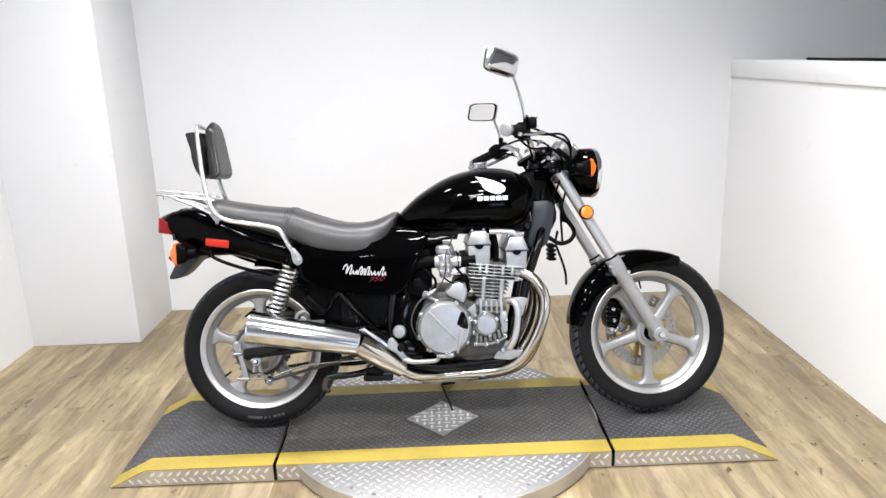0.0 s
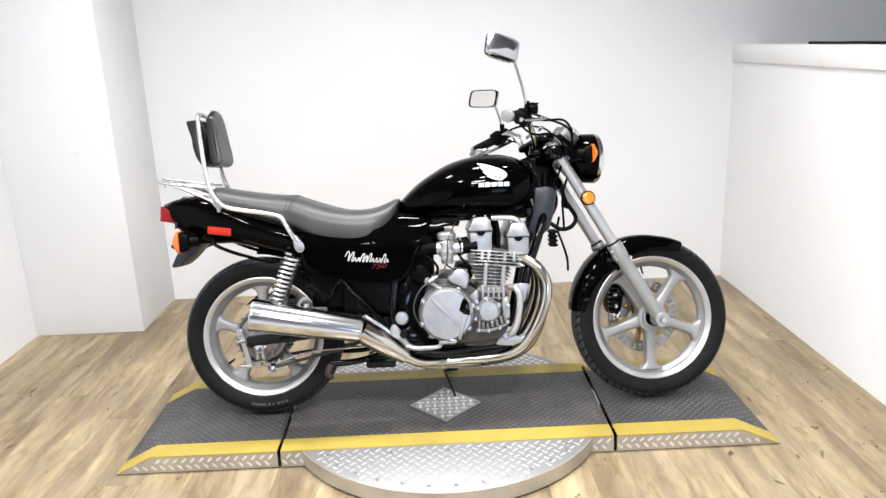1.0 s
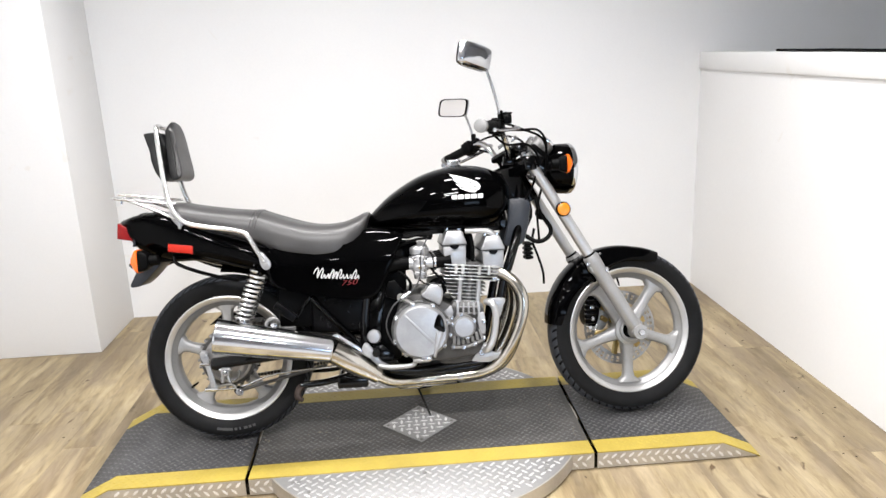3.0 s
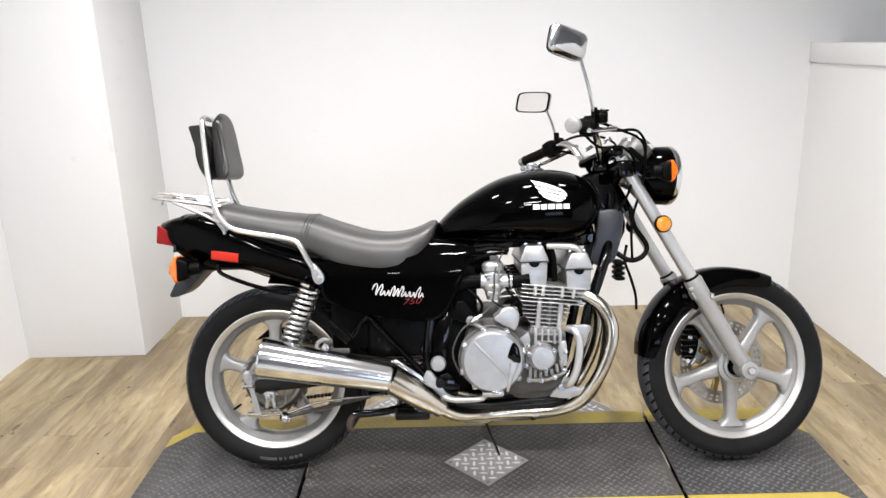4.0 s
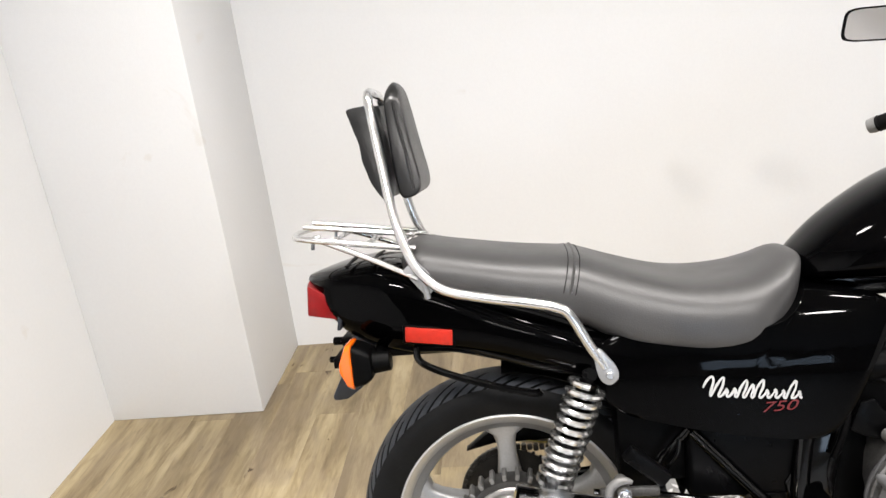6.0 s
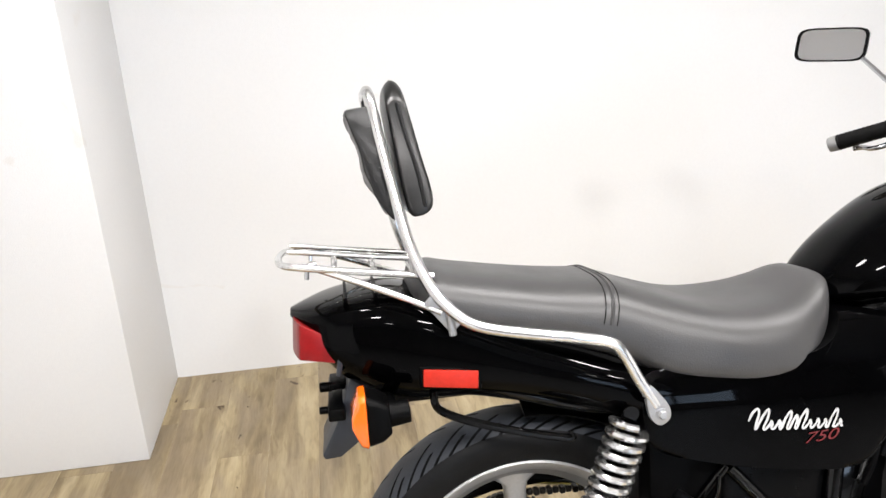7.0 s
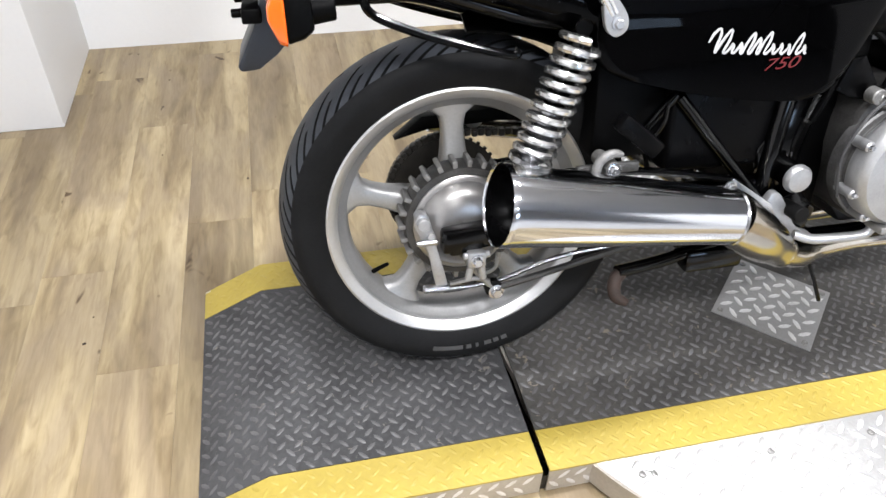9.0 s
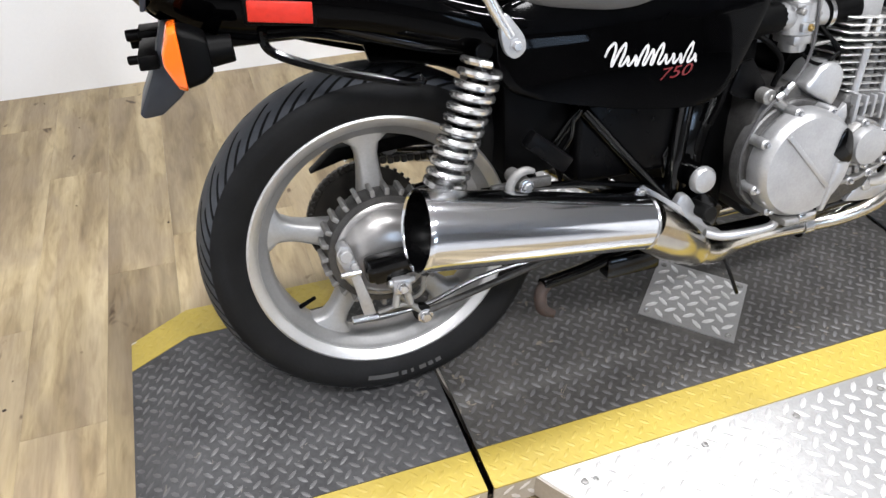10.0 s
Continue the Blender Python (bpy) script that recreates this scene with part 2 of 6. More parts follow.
SATIN = material("black_satin_frame", (0.0007, 0.0007, 0.0008), 0.09, scale=20, vary=0.3, spec=0.24)
PLASTIC = material("black_plastic", (0.0009, 0.0009, 0.0010), 0.45, scale=30, fine=500, vary=0.3, bump=0.0003, spec=0.06)
PANEL = material("grey_black_plastic", (0.0016, 0.0016, 0.0018), 0.28, scale=30, fine=700, vary=0.2, bump=0.0002, spec=0.06)
TAILP = material("dark_slate_plastic", (0.018, 0.022, 0.030), 0.38, scale=25, fine=300, vary=0.3, spec=0.4)
CHROME = material("chrome", (0.60, 0.615, 0.645), 0.11, 1.0, scale=12, fine=200, vary=0.08, rough_vary=0.5)
CHROME_OLD = material("hazed_chrome", (0.50, 0.505, 0.52), 0.21, 1.0, scale=14, fine=160, vary=0.2, rough_vary=0.5)
HEADER = material("heat_tinted_chrome", (0.56, 0.545, 0.515), 0.16, 1.0, colour2=(0.36, 0.325, 0.265), scale=7, fine=90, rough_vary=0.5)
# Chrome with the yellow deck stripe's reflection mixed into its colour.
WARM_CHROME = material("warm_tinted_chrome", (0.52, 0.505, 0.475), 0.14, 1.0, colour2=(0.38, 0.345, 0.29), scale=9, fine=90, rough_vary=0.5)
SILVER = material("silver_engine_paint", (0.415, 0.418, 0.426), 0.36, 0.7, colour2=(0.31, 0.313, 0.318), scale=22, fine=260, bump=0.0003)
ROUGH_ALU = material("dull_cast_aluminium", (0.31, 0.308, 0.302), 0.44, 0.7, colour2=(0.16, 0.155, 0.146), scale=25, fine=300, bump=0.0006)
FIN = material("aluminium_fins", (0.60, 0.60, 0.595), 0.34, 0.7, colour2=(0.40, 0.40, 0.39), scale=30, fine=300)
WHEEL = material("silver_wheel_paint", (0.32, 0.32, 0.32), 0.40, 0.5, colour2=(0.245, 0.245, 0.242), scale=14, fine=220)
LIP = material("machined_rim_lip", (0.54, 0.54, 0.54), 0.36, 0.85, scale=20, fine=200, vary=0.14)
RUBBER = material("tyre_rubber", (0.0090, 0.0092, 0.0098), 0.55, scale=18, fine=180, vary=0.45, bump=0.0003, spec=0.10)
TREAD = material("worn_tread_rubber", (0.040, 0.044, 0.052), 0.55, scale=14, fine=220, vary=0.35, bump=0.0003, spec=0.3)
CHAIN = material("oily_chain_steel", (0.030, 0.027, 0.023), 0.4, 0.5, colour2=(0.012, 0.011, 0.010), scale=60, fine=400, bump=0.0005)
GROOVE_GREY = material("worn_rubber_mark", (0.055, 0.055, 0.056), 0.7, scale=30, vary=0.3)
GRIP = material("grip_rubber", (0.004, 0.004, 0.004), 0.6, scale=40, fine=500, vary=0.3, bump=0.0004, spec=0.1)
VINYL = material("charcoal_vinyl", (0.026, 0.0255, 0.026), 0.41, colour2=(0.040, 0.039, 0.039), scale=11, fine=420, bump=0.0003, spec=0.56, rough_vary=0.35)
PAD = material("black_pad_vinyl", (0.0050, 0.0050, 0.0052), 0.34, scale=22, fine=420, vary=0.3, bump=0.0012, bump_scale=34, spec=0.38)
ORANGE = material("orange_lens", (0.78, 0.125, 0.006), 0.16, scale=40, vary=0.12, coat=0.6)
AMBER = material("amber_reflector", (0.72, 0.235, 0.008), 0.2, scale=90, fine=500, vary=0.25, coat=0.5, bump=0.0004)
RED = material("red_reflector", (0.48, 0.020, 0.008), 0.3, scale=120, fine=700, vary=0.3, spec=0.3, bump=0.0004)
RED_DARK = material("red_tail_lens", (0.21, 0.004, 0.005), 0.3, scale=60, fine=300, vary=0.3, spec=0.25)
SCRIPT = material("silver_white_decal", (0.44, 0.44, 0.44), 0.35, scale=40, vary=0.15)
WHITE = material("white_decal", (0.80, 0.80, 0.80), 0.35, scale=40, vary=0.06)
RED_DECAL = material("red_decal", (0.105, 0.004, 0.006), 0.35, scale=40, vary=0.1)
GLASS = material("headlamp_glass", (0.9, 0.92, 0.94), 0.06, 0.0, scale=40, vary=0.05, coat=1.0, trans=0.5)
MIRROR = material("mirror_glass", (0.88, 0.86, 0.85), 0.012, 1.0, scale=5, vary=0.03)
BRASS = material("brass_fitting", (0.44, 0.32, 0.13), 0.4, 1.0, scale=60, vary=0.3)
RUST = material("rusty_steel", (0.028, 0.014, 0.009), 0.8, 0.1, colour2=(0.014, 0.009, 0.007), scale=60, fine=300, bump=0.0008)
DISC = material("brake_disc_steel", (0.30, 0.295, 0.285), 0.35, 0.9, scale=20, fine=300, vary=0.25)
TREAD_WORN = material("worn_tread_studs", (0.115, 0.114, 0.115), 0.46, 0.1, colour2=(0.050, 0.049, 0.050), scale=16, fine=60, spec=0.5)
DECK = material("worn_black_deck_paint", (0.0225, 0.0226, 0.0236), 0.50, colour2=(0.063, 0.063, 0.065), scale=9, fine=110, bump=0.0007, spec=0.28, spots=(0.14, 0.13, 0.115), spot_scale=55, spot_edge=0.66)
DECK_MID = material("dusty_black_deck_paint", (0.0215, 0.0211, 0.0208), 0.50, colour2=(0.072, 0.068, 0.063), scale=7, fine=110, bump=0.0007, spec=0.28, spots=(0.16, 0.14, 0.11), spot_scale=45, spot_edge=0.65)
YELLOW = material("yellow_stripe_paint", (0.38, 0.290, 0.050), 0.5, colour2=(0.28, 0.210, 0.038), scale=7, fine=120, vary=0.2, bump=0.0003)
TREAD_ALU = material("aluminium_tread_plate", (0.37, 0.37, 0.372), 0.42, 0.7, colour2=(0.285, 0.282, 0.275), scale=4, fine=150, bump=0.0004)
LUG_ALU = material("rubbed_bright_studs", (0.86, 0.86, 0.87), 0.30, 0.7, colour2=(0.66, 0.655, 0.65), scale=30, fine=200)
SKIRT_ALU = material("dirty_aluminium_skirt", (0.54, 0.51, 0.46), 0.42, 0.65, colour2=(0.36, 0.33, 0.285), scale=8, fine=150, bump=0.0004)
DARK_WOOD = material("dark_stained_frame", (0.035, 0.024, 0.018), 0.5, colour2=(0.012, 0.009, 0.008), scale=9, fine=90, stretch=(1, 1, 0.2), bump=0.0008)
# Darker than the wheel paint: the hub's shading is put into this colour.
HUB = material("darkened_cast_hub", (0.20, 0.198, 0.195), 0.5, 0.4, colour2=(0.12, 0.116, 0.11), scale=22, fine=220, bump=0.0005)
RAIL = material("worn_chrome_rail", (0.74, 0.74, 0.735), 0.2, 0.95, scale=25, fine=160, vary=0.2, rough_vary=0.5)
# Two darker aluminiums: shade between fins and engine parts is in these colours.
DARK_CAST = material("darkened_cast_aluminium", (0.075, 0.073, 0.071), 0.5, 0.5, colour2=(0.026, 0.025, 0.024), scale=25, fine=300, bump=0.0006)
CASE = material("darkened_cast_case", (0.17, 0.17, 0.17), 0.45, 0.6, colour2=(0.06, 0.058, 0.056), scale=26, fine=280, bump=0.0006)
PLATE = material("polished_brake_plate", (0.34, 0.33, 0.325), 0.30, 0.75, colour2=(0.27, 0.262, 0.255), scale=18, fine=160)
PLUG = material("grey_rubber_plug", (0.035, 0.035, 0.037), 0.5, scale=30, vary=0.3)
WIRE = material("galvanised_mesh", (0.62, 0.63, 0.65), 0.35, 0.8, scale=30, vary=0.15)

# ---- room ----
BACK, LEFT_X, RIGHT_X, PIL_X, PIL_Y, CEIL = 4.265, -1.945, 1.84, -1.388, 3.765, 2.8


def wall(name, x0, x1, y0, y1, z0, z1, mat, label):
    ob = part(name, rbox(x0, x1, y0, y1, z0, z1, 0), mat)
    return tagged(ob, label, "wall", kind="structure")


wall("wall_back", -5.0, 5.0, BACK, BACK + 0.15, 0, CEIL, WALL, "plain matte white painted back wall of the photo bay")
wall("wall_left", LEFT_X - 0.15, LEFT_X, -1.2, BACK, 0, CEIL, WALL, "plain white painted side wall of the photo bay")
tagged(part("pillar", rbox(LEFT_X, PIL_X, PIL_Y, BACK, 0, CEIL, 0.004), WALL), "white boxed-in pillar in the corner of the walls", "pillar", kind="structure")
wall("wall_right", RIGHT_X, RIGHT_X + 0.12, 0.2, BACK, 0, 1.235, WALL, "chest-high white partition wall with a flat cap")
tagged(part("trim", rbox(RIGHT_X - 0.012, RIGHT_X + 0.135, 0.18, BACK - 0.002, 1.235, 1.325, 0.004), WALL), "white boxed cap along the top of the partition", "trim", kind="structure")
wall("wall_far_left", -5.15, -5.0, -5.0, BACK + 0.15, 0, CEIL, DIM_WALL, "grey shop wall beyond the photo bay")
wall("wall_far_right", 5.0, 5.15, -5.0, BACK + 0.15, 0, CEIL, DIM_WALL, "grey shop wall beyond the partition")
wall("wall_front_left", -5.15, 0.6, -5.15, -5.0, 0, CEIL, DIM_WALL, "grey shop wall beside the window")
wall("wall_front_right", 2.8, 5.15, -5.15, -5.0, 0, CEIL, DIM_WALL, "grey shop wall beside the window")
wall("wall_front_sill", 0.6, 2.8, -5.15, -5.0, 0, 0.9, DIM_WALL, "grey shop wall under the window")
wall("wall_front_head", 0.6, 2.8, -5.15, -5.0, 2.15, CEIL, DIM_WALL, "grey shop wall over the window")
window = thing("window_1", pose(1.7, -5.07, 0), "white framed shop window", "window", kind="structure")
for x0, x1, z0, z1 in ((-1.1, -1.04, 0.9, 2.15), (1.04, 1.1, 0.9, 2.15), (-0.03, 0.03, 0.96, 2.09), (-1.04, 1.04, 0.9, 0.96), (-1.04, 1.04, 2.09, 2.15)):
    part("window_frame", rbox(x0, x1, -0.04, 0.04, z0, z1, 0.004), WALL, window)
tagged(raw("backdrop", [(-0.8, -6, 0), (4.2, -6, 0), (4.2, -6, 3), (-0.8, -6, 3)], [(0, 1, 2, 3)], glowing("daylight", (0.62, 0.78, 1.0), 8.0)), "pale overcast daylight outside the window", "backdrop", kind="structure")
tagged(part("ceiling", rbox(-5.15, 5.15, -5.15, BACK + 0.15, CEIL, CEIL + 0.1, 0), CEILING), "flat off-white painted ceiling", "ceiling", kind="structure")
for lx, ly in LAMPS:
    lamp_body = thing("downlight", pose(lx, ly, CEIL), "round white recessed downlight in the ceiling", "lamp", "ceiling downlights")
    part("trim_ring", ring_lathe([(0.122, 0.0), (0.122, -0.012), (0.150, -0.008), (0.153, 0.0)], None, 40), WALL, lamp_body)

# a wood framed screen panel leaning on the side wall
screen = thing("framed_mesh_screen", pose(LEFT_X + 0.062, 2.457, 0.125, 0, -2.4, 0) , "dark-stained wooden frame with galvanised wire mesh hung on the white wall", "screen panel")
part("frame_stile", rbox(-0.016, 0.016, 0.50, 0.57, 0, 1.0, 0.004), DARK_WOOD, screen)
part("frame_stile", rbox(-0.016, 0.016, -0.57, -0.50, 0, 1.0, 0.004), DARK_WOOD, screen)
part("frame_rail", rbox(-0.015, 0.015, -0.50, 0.50, 0.002, 0.075, 0.004), DARK_WOOD, screen)
part("frame_rail", rbox(-0.015, 0.015, -0.50, 0.50, 0.925, 0.998, 0.004), DARK_WOOD, screen)
bm = bmesh.new()
for k in range(-30, 46):
    for s in (1, -1):
        a, c = V((0.001 * s, -0.5, 0.075 + 0.03 * k * 1.0)), V((0.001 * s, 0.5, 0.075 + 0.03 * k + 0.55))
        if s < 0:
            a, c = V((a.x, -a.y, a.z)), V((c.x, -c.y, c.z))
        lo, hi = (0.075 - a.z) / 0.55, (0.925 - a.z) / 0.55
        t0, t1 = max(0.0, lo), min(1.0, hi)
        if t1 - t0 > 0.02:
            tube([a.lerp(c, t0), a.lerp(c, t1)], 0.0016, 5, 1, bm)
tagged(part("wire_mesh", bm, WIRE, screen), kind="stuff")
for y, z in ((0.535, 0.36), (0.535, 0.05), (0.535, 0.70)):
    part("screw", lathe([(0.005, 0), (0.005, 0.002), (0.003, 0.003)], Matrix.Translation((0.016, y, z)) @ Matrix.Rotation(radians(90), 4, "Y"), 10), WIRE, screen)

# a thin black cable on the partition's cap
tagged(part("cable", tube([(RIGHT_X + 0.02, 2.2, 1.331), (RIGHT_X + 0.03, 2.7, 1.331), (RIGHT_X + 0.025, 3.1, 1.333), (RIGHT_X + 0.05, 3.35, 1.331), (RIGHT_X + 0.07, 3.6, 1.331)], 0.006, 8), PLASTIC), "thin black cable lying on the partition cap", "cable")

# ---- turntable under the machine ----
TOP, F_Y, B_Y, CX, CY = 0.065, 2.40, 3.0, 0.165, 2.70
X0, K0, S0, S1, K1, X1 = -0.985, -0.862, -0.419, 0.748, 1.192, 1.325


def deck_z(x):
    if x < K0:
        return TOP * max(0.0, (x - X0) / (K0 - X0)) + 0.004 * (1 - max(0.0, (x - X0) / (K0 - X0)))
    if x > K1:
        return TOP * max(0.0, (X1 - x) / (X1 - K1)) + 0.004 * (1 - max(0.0, (X1 - x) / (X1 - K1)))
    return TOP


def lugs(name, spots, surface, mat, parent, size=0.030, high=0.0022, turn=0.0):
    """Raised lens-shaped studs of tread plate; surface maps (u, v, h) to the world."""
    verts, faces = [], []
    jit = random.Random(7)
    for u, v, up in spots:
        a = radians((45 if up else -45) + turn + jit.uniform(-4, 4))
        worn = jit.uniform(0.45, 1.15)
        c, s = math.cos(a), math.sin(a)
        k = len(verts)
        for p, q, h in ((-0.5, 0, 0), (-0.22, -0.15, 0), (0.22, -0.15, 0), (0.5, 0, 0), (0.22, 0.15, 0), (-0.22, 0.15, 0), (-0.26, 0, 1), (0.26, 0, 1)):
            verts.append(surface(u + size * (p * c - q * s), v + size * (p * s + q * c), high * h * worn))
        faces += [(k, k + 1, k + 6), (k + 1, k + 2, k + 7, k + 6), (k + 2, k + 3, k + 7), (k + 3, k + 4, k + 7), (k + 4, k + 5, k + 6, k + 7), (k + 5, k, k + 6)]
    return tagged(raw(name, verts, faces, mat, parent, True), kind="stuff")


def spots_in(u0, u1, v0, v1, pitch=0.0262, keep=None, square=False):
    """Places of the studs of tread plate: each stud points at the flank of its neighbours."""
    out, step = [], pitch if square else pitch * 0.7071
    for r in range(int((v1 - v0) / step) + 1):
        for c in range(int((u1 - u0) / step) + 1):
            u, v = u0 + (c + 0.5) * step, v0 + (r + 0.5) * step
            if (square or (r + c) % 2 == 0) and u < u1 - 0.008 and v < v1 - 0.008 and (keep is None or keep(u, v)):
                out.append((u, v, (r + c) % 2 if square else r % 2))
    return out


def deck_sheet(xs, y0, y1, lift=0.0, depth=0.004):
    """A thin sheet that follows the deck's profile."""
    a = [[V((x, y0, deck_z(x) + lift)), V((x, y1, deck_z(x) + lift)), V((x, y1, deck_z(x) + lift - depth)), V((x, y0, deck_z(x) + lift - depth))] for x in xs]
    return loft(a)


turntable = thing("motorcycle_turntable", None, "low motorcycle turntable with black tread deck and yellow edge stripes", "turntable")
disc = part("turntable_disc", lathe([(0.575, 0.012), (0.575, 0.0575), (0.5785, 0.0595), (0.585, 0.0595), (0.585, 0.010), (0.578, 0.010)][::-1], Matrix.Translation((CX, CY, 0)), 128, caps=False), SKIRT_ALU, turntable, "round aluminium tread plate disc with a bent rim")
part("disc_top", lathe([(0.001, 0.0615), (0.576, 0.0615), (0.580, 0.0595)], Matrix.Translation((CX, CY, 0)), 128, caps=False), TREAD_ALU, disc)
lugs("tread_studs", spots_in(CX - 0.58, CX + 0.58, CY - 0.58, CY + 0.58, 0.0275, lambda u, v: math.hypot(u - CX, v - CY) < 0.562 and (v < F_Y - 0.012 or v > B_Y + 0.012)), lambda u, v, h: (u, v, 0.0615 + h), LUG_ALU, disc, 0.031, 0.0020)
screw_me = None
for a in range(200, 345, 9):
    x, y = CX + 0.545 * math.cos(radians(a)), CY + 0.545 * math.sin(radians(a))
    if y < F_Y - 0.02:
        if screw_me is None:
            first = part("screw", lathe([(0.0065, 0), (0.006, 0.0022), (0.003, 0.0028), (0.002, 0.0014), (0.001, 0.0014)], None, 12), ROUGH_ALU, disc)
            screw_me = first.data
            first.matrix_basis = pose(x, y, 0.0615)
        else:
            share("screw", screw_me, disc, pose(x, y, 0.0615))
for x, y in ((-0.245, 2.362), (-0.03, 2.362), (0.165, 2.362), (0.36, 2.362), (0.57, 2.362)):
    share("screw", screw_me, disc, pose(x, y, 0.0615))


def deck(name, x0, x1, mat, label):
    xs = sorted({x0, x1, *(k for k in (K0, K1) if x0 < k < x1)})
    body = part(name, deck_sheet(xs, F_Y + 0.0815, B_Y - 0.0815), mat, turntable, label)
    for y0, y1 in ((F_Y, F_Y + 0.08), (B_Y - 0.08, B_Y)):
        part("yellow_stripe", deck_sheet(xs, y0, y1), YELLOW, body)
        lugs("stripe_studs", spots_in(x0 + 0.004, x1 - 0.004, y0 + 0.002, y1 + 0.004, 0.0208), lambda u, v, h: (u, v, deck_z(u) + h), YELLOW, body, 0.0225, 0.0017)
    lugs("tread_studs", spots_in(x0 + 0.004, x1 - 0.004, F_Y + 0.082, B_Y - 0.080, 0.0208, lambda u, v: abs(u - CX) + abs(v - 2.685) > 0.152), lambda u, v, h: (u, v, deck_z(u) + h), TREAD_WORN, body, 0.0225, 0.0019)
    for y0, s in ((F_Y + 0.0005, 1), (B_Y - 0.0045, -1)):
        ring = [(x, deck_z(x) - 0.005) for x in xs]
        poly = [(x0, 0.004), *[(x, max(z, 0.0045)) for x, z in ring], (x1, 0.004)]
        poly = [p for i, p in enumerate(poly) if i == 0 or p != poly[i - 1]]
        part("skirt", plate(poly, y0, y0 + 0.004, 0), SKIRT_ALU, body, "dirty bare aluminium side skirt")
    lugs("skirt_studs", [(u, v, (i) % 2) for i, (u, v) in enumerate((x0 + 0.012 + 0.030 * k + (0.015 if r else 0), 0.021 + 0.024 * r) for k in range(int((x1 - x0) / 0.03)) for r in (0, 1)) if v + 0.012 < deck_z(u - 0.012) and v + 0.012 < deck_z(u + 0.012) and (x1 - u) > 0.012 and math.hypot(u - CX, F_Y - CY) > 0.585],
         lambda u, v, h: (u, F_Y + 0.0005 - h, v), LUG_ALU, body, 0.028, 0.0020)
    return body


deck("end_ramp", X0, S0 - 0.006, DECK, "black tread plate end ramp")
middle = deck("middle_deck", S0 + 0.006, S1 - 0.006, DECK_MID, "dusty black tread plate middle deck")
deck("end_ramp", S1 + 0.006, X1, DECK, "black tread plate end ramp")
part("inner_frame", merge(rbox(K0, K1, F_Y + 0.03, F_Y + 0.06, 0.006, TOP - 0.006, 0), rbox(K0, K1, B_Y - 0.06, B_Y - 0.03, 0.006, TOP - 0.006, 0), rbox(S0 - 0.006, S0 + 0.006, F_Y + 0.004, B_Y - 0.004, 0.006, 0.045, 0), rbox(S1 - 0.006, S1 + 0.006, F_Y + 0.004, B_Y - 0.004, 0.006, 0.045, 0)), SATIN, turntable)
D = 0.137
diamond = part("diamond_plate", loft([[V((CX - D, 2.685, z)), V((CX, 2.685 - D, z)), V((CX + D, 2.685, z)), V((CX, 2.685 + D, z))] for z in (TOP + 0.0003, TOP + 0.003)]), TREAD_ALU, middle, "bare aluminium tread plate diamond")
lugs("tread_studs", spots_in(CX - D, CX + D, 2.685 - D, 2.685 + D, 0.0275, lambda u, v: abs(u - CX) + abs(v - 2.685) < D - 0.014, True), lambda u, v, h: (u, v, TOP + 0.003 + h), LUG_ALU, diamond, 0.031, 0.0022, 45.0)
for x, y in ((CX - D + 0.02, 2.685), (CX + D - 0.02, 2.685), (CX, 2.685 - D + 0.02), (CX, 2.685 + D - 0.02)):
    share("screw", screw_me, diamond, pose(x, y, TOP + 0.003))

# ---- motorcycle: x forward, y to its left, z up, from the ground under the rear axle; it leans on its side stand ----
bike = thing("motorcycle", pose(-0.505, 2.695, 0.0705, -11.6, 0, -0.36) @ Matrix.Scale(0.991, 4), "black and chrome motorcycle with backrest, leaning on its side stand", "motorcycle")
RA, FA = V((0.003, 0, 0.295)), V((1.473, 0, 0.300))
RAKE = V((-0.502, 0, 0.865))
HEAD = V((1.067, 0, 0.915))
STEER = Matrix.Translation(HEAD) @ Matrix.Rotation(radians(7), 4, RAKE) @ Matrix.Translation(-HEAD)

bolt_me = {}


def bolt(parent, x, y, z, r=0.006, mat=None, d=(0, -1, 0)):
    """A hexagon bolt head on a washer."""
    key = (r, (mat or CHROME_OLD).name)
    m = along((x, y, z), V((x, y, z)) + V(d))[0]
    if key not in bolt_me:
        bm = lathe([(r * 1.35, 0), (r * 1.35, r * 0.25), (r * 1.1, r * 0.3)], None, 14)
        lathe([(r, r * 0.25), (r, r * 0.9), (r * 0.8, r * 1.1)], None, 6, bm)
        ob = part("bolt", bm, mat or CHROME_OLD, parent, sharp=25)
        ob.matrix_basis = m
        bolt_me[key] = ob.data
        return ob
    return share("bolt", bolt_me[key], parent, m)


SLOT = (0.0, 0.015, 0.125, 0.140)
COLUMNS = [f + h for h in (0.0, 0.5) for f in (*SLOT, 0.20, 0.30, 0.40)]


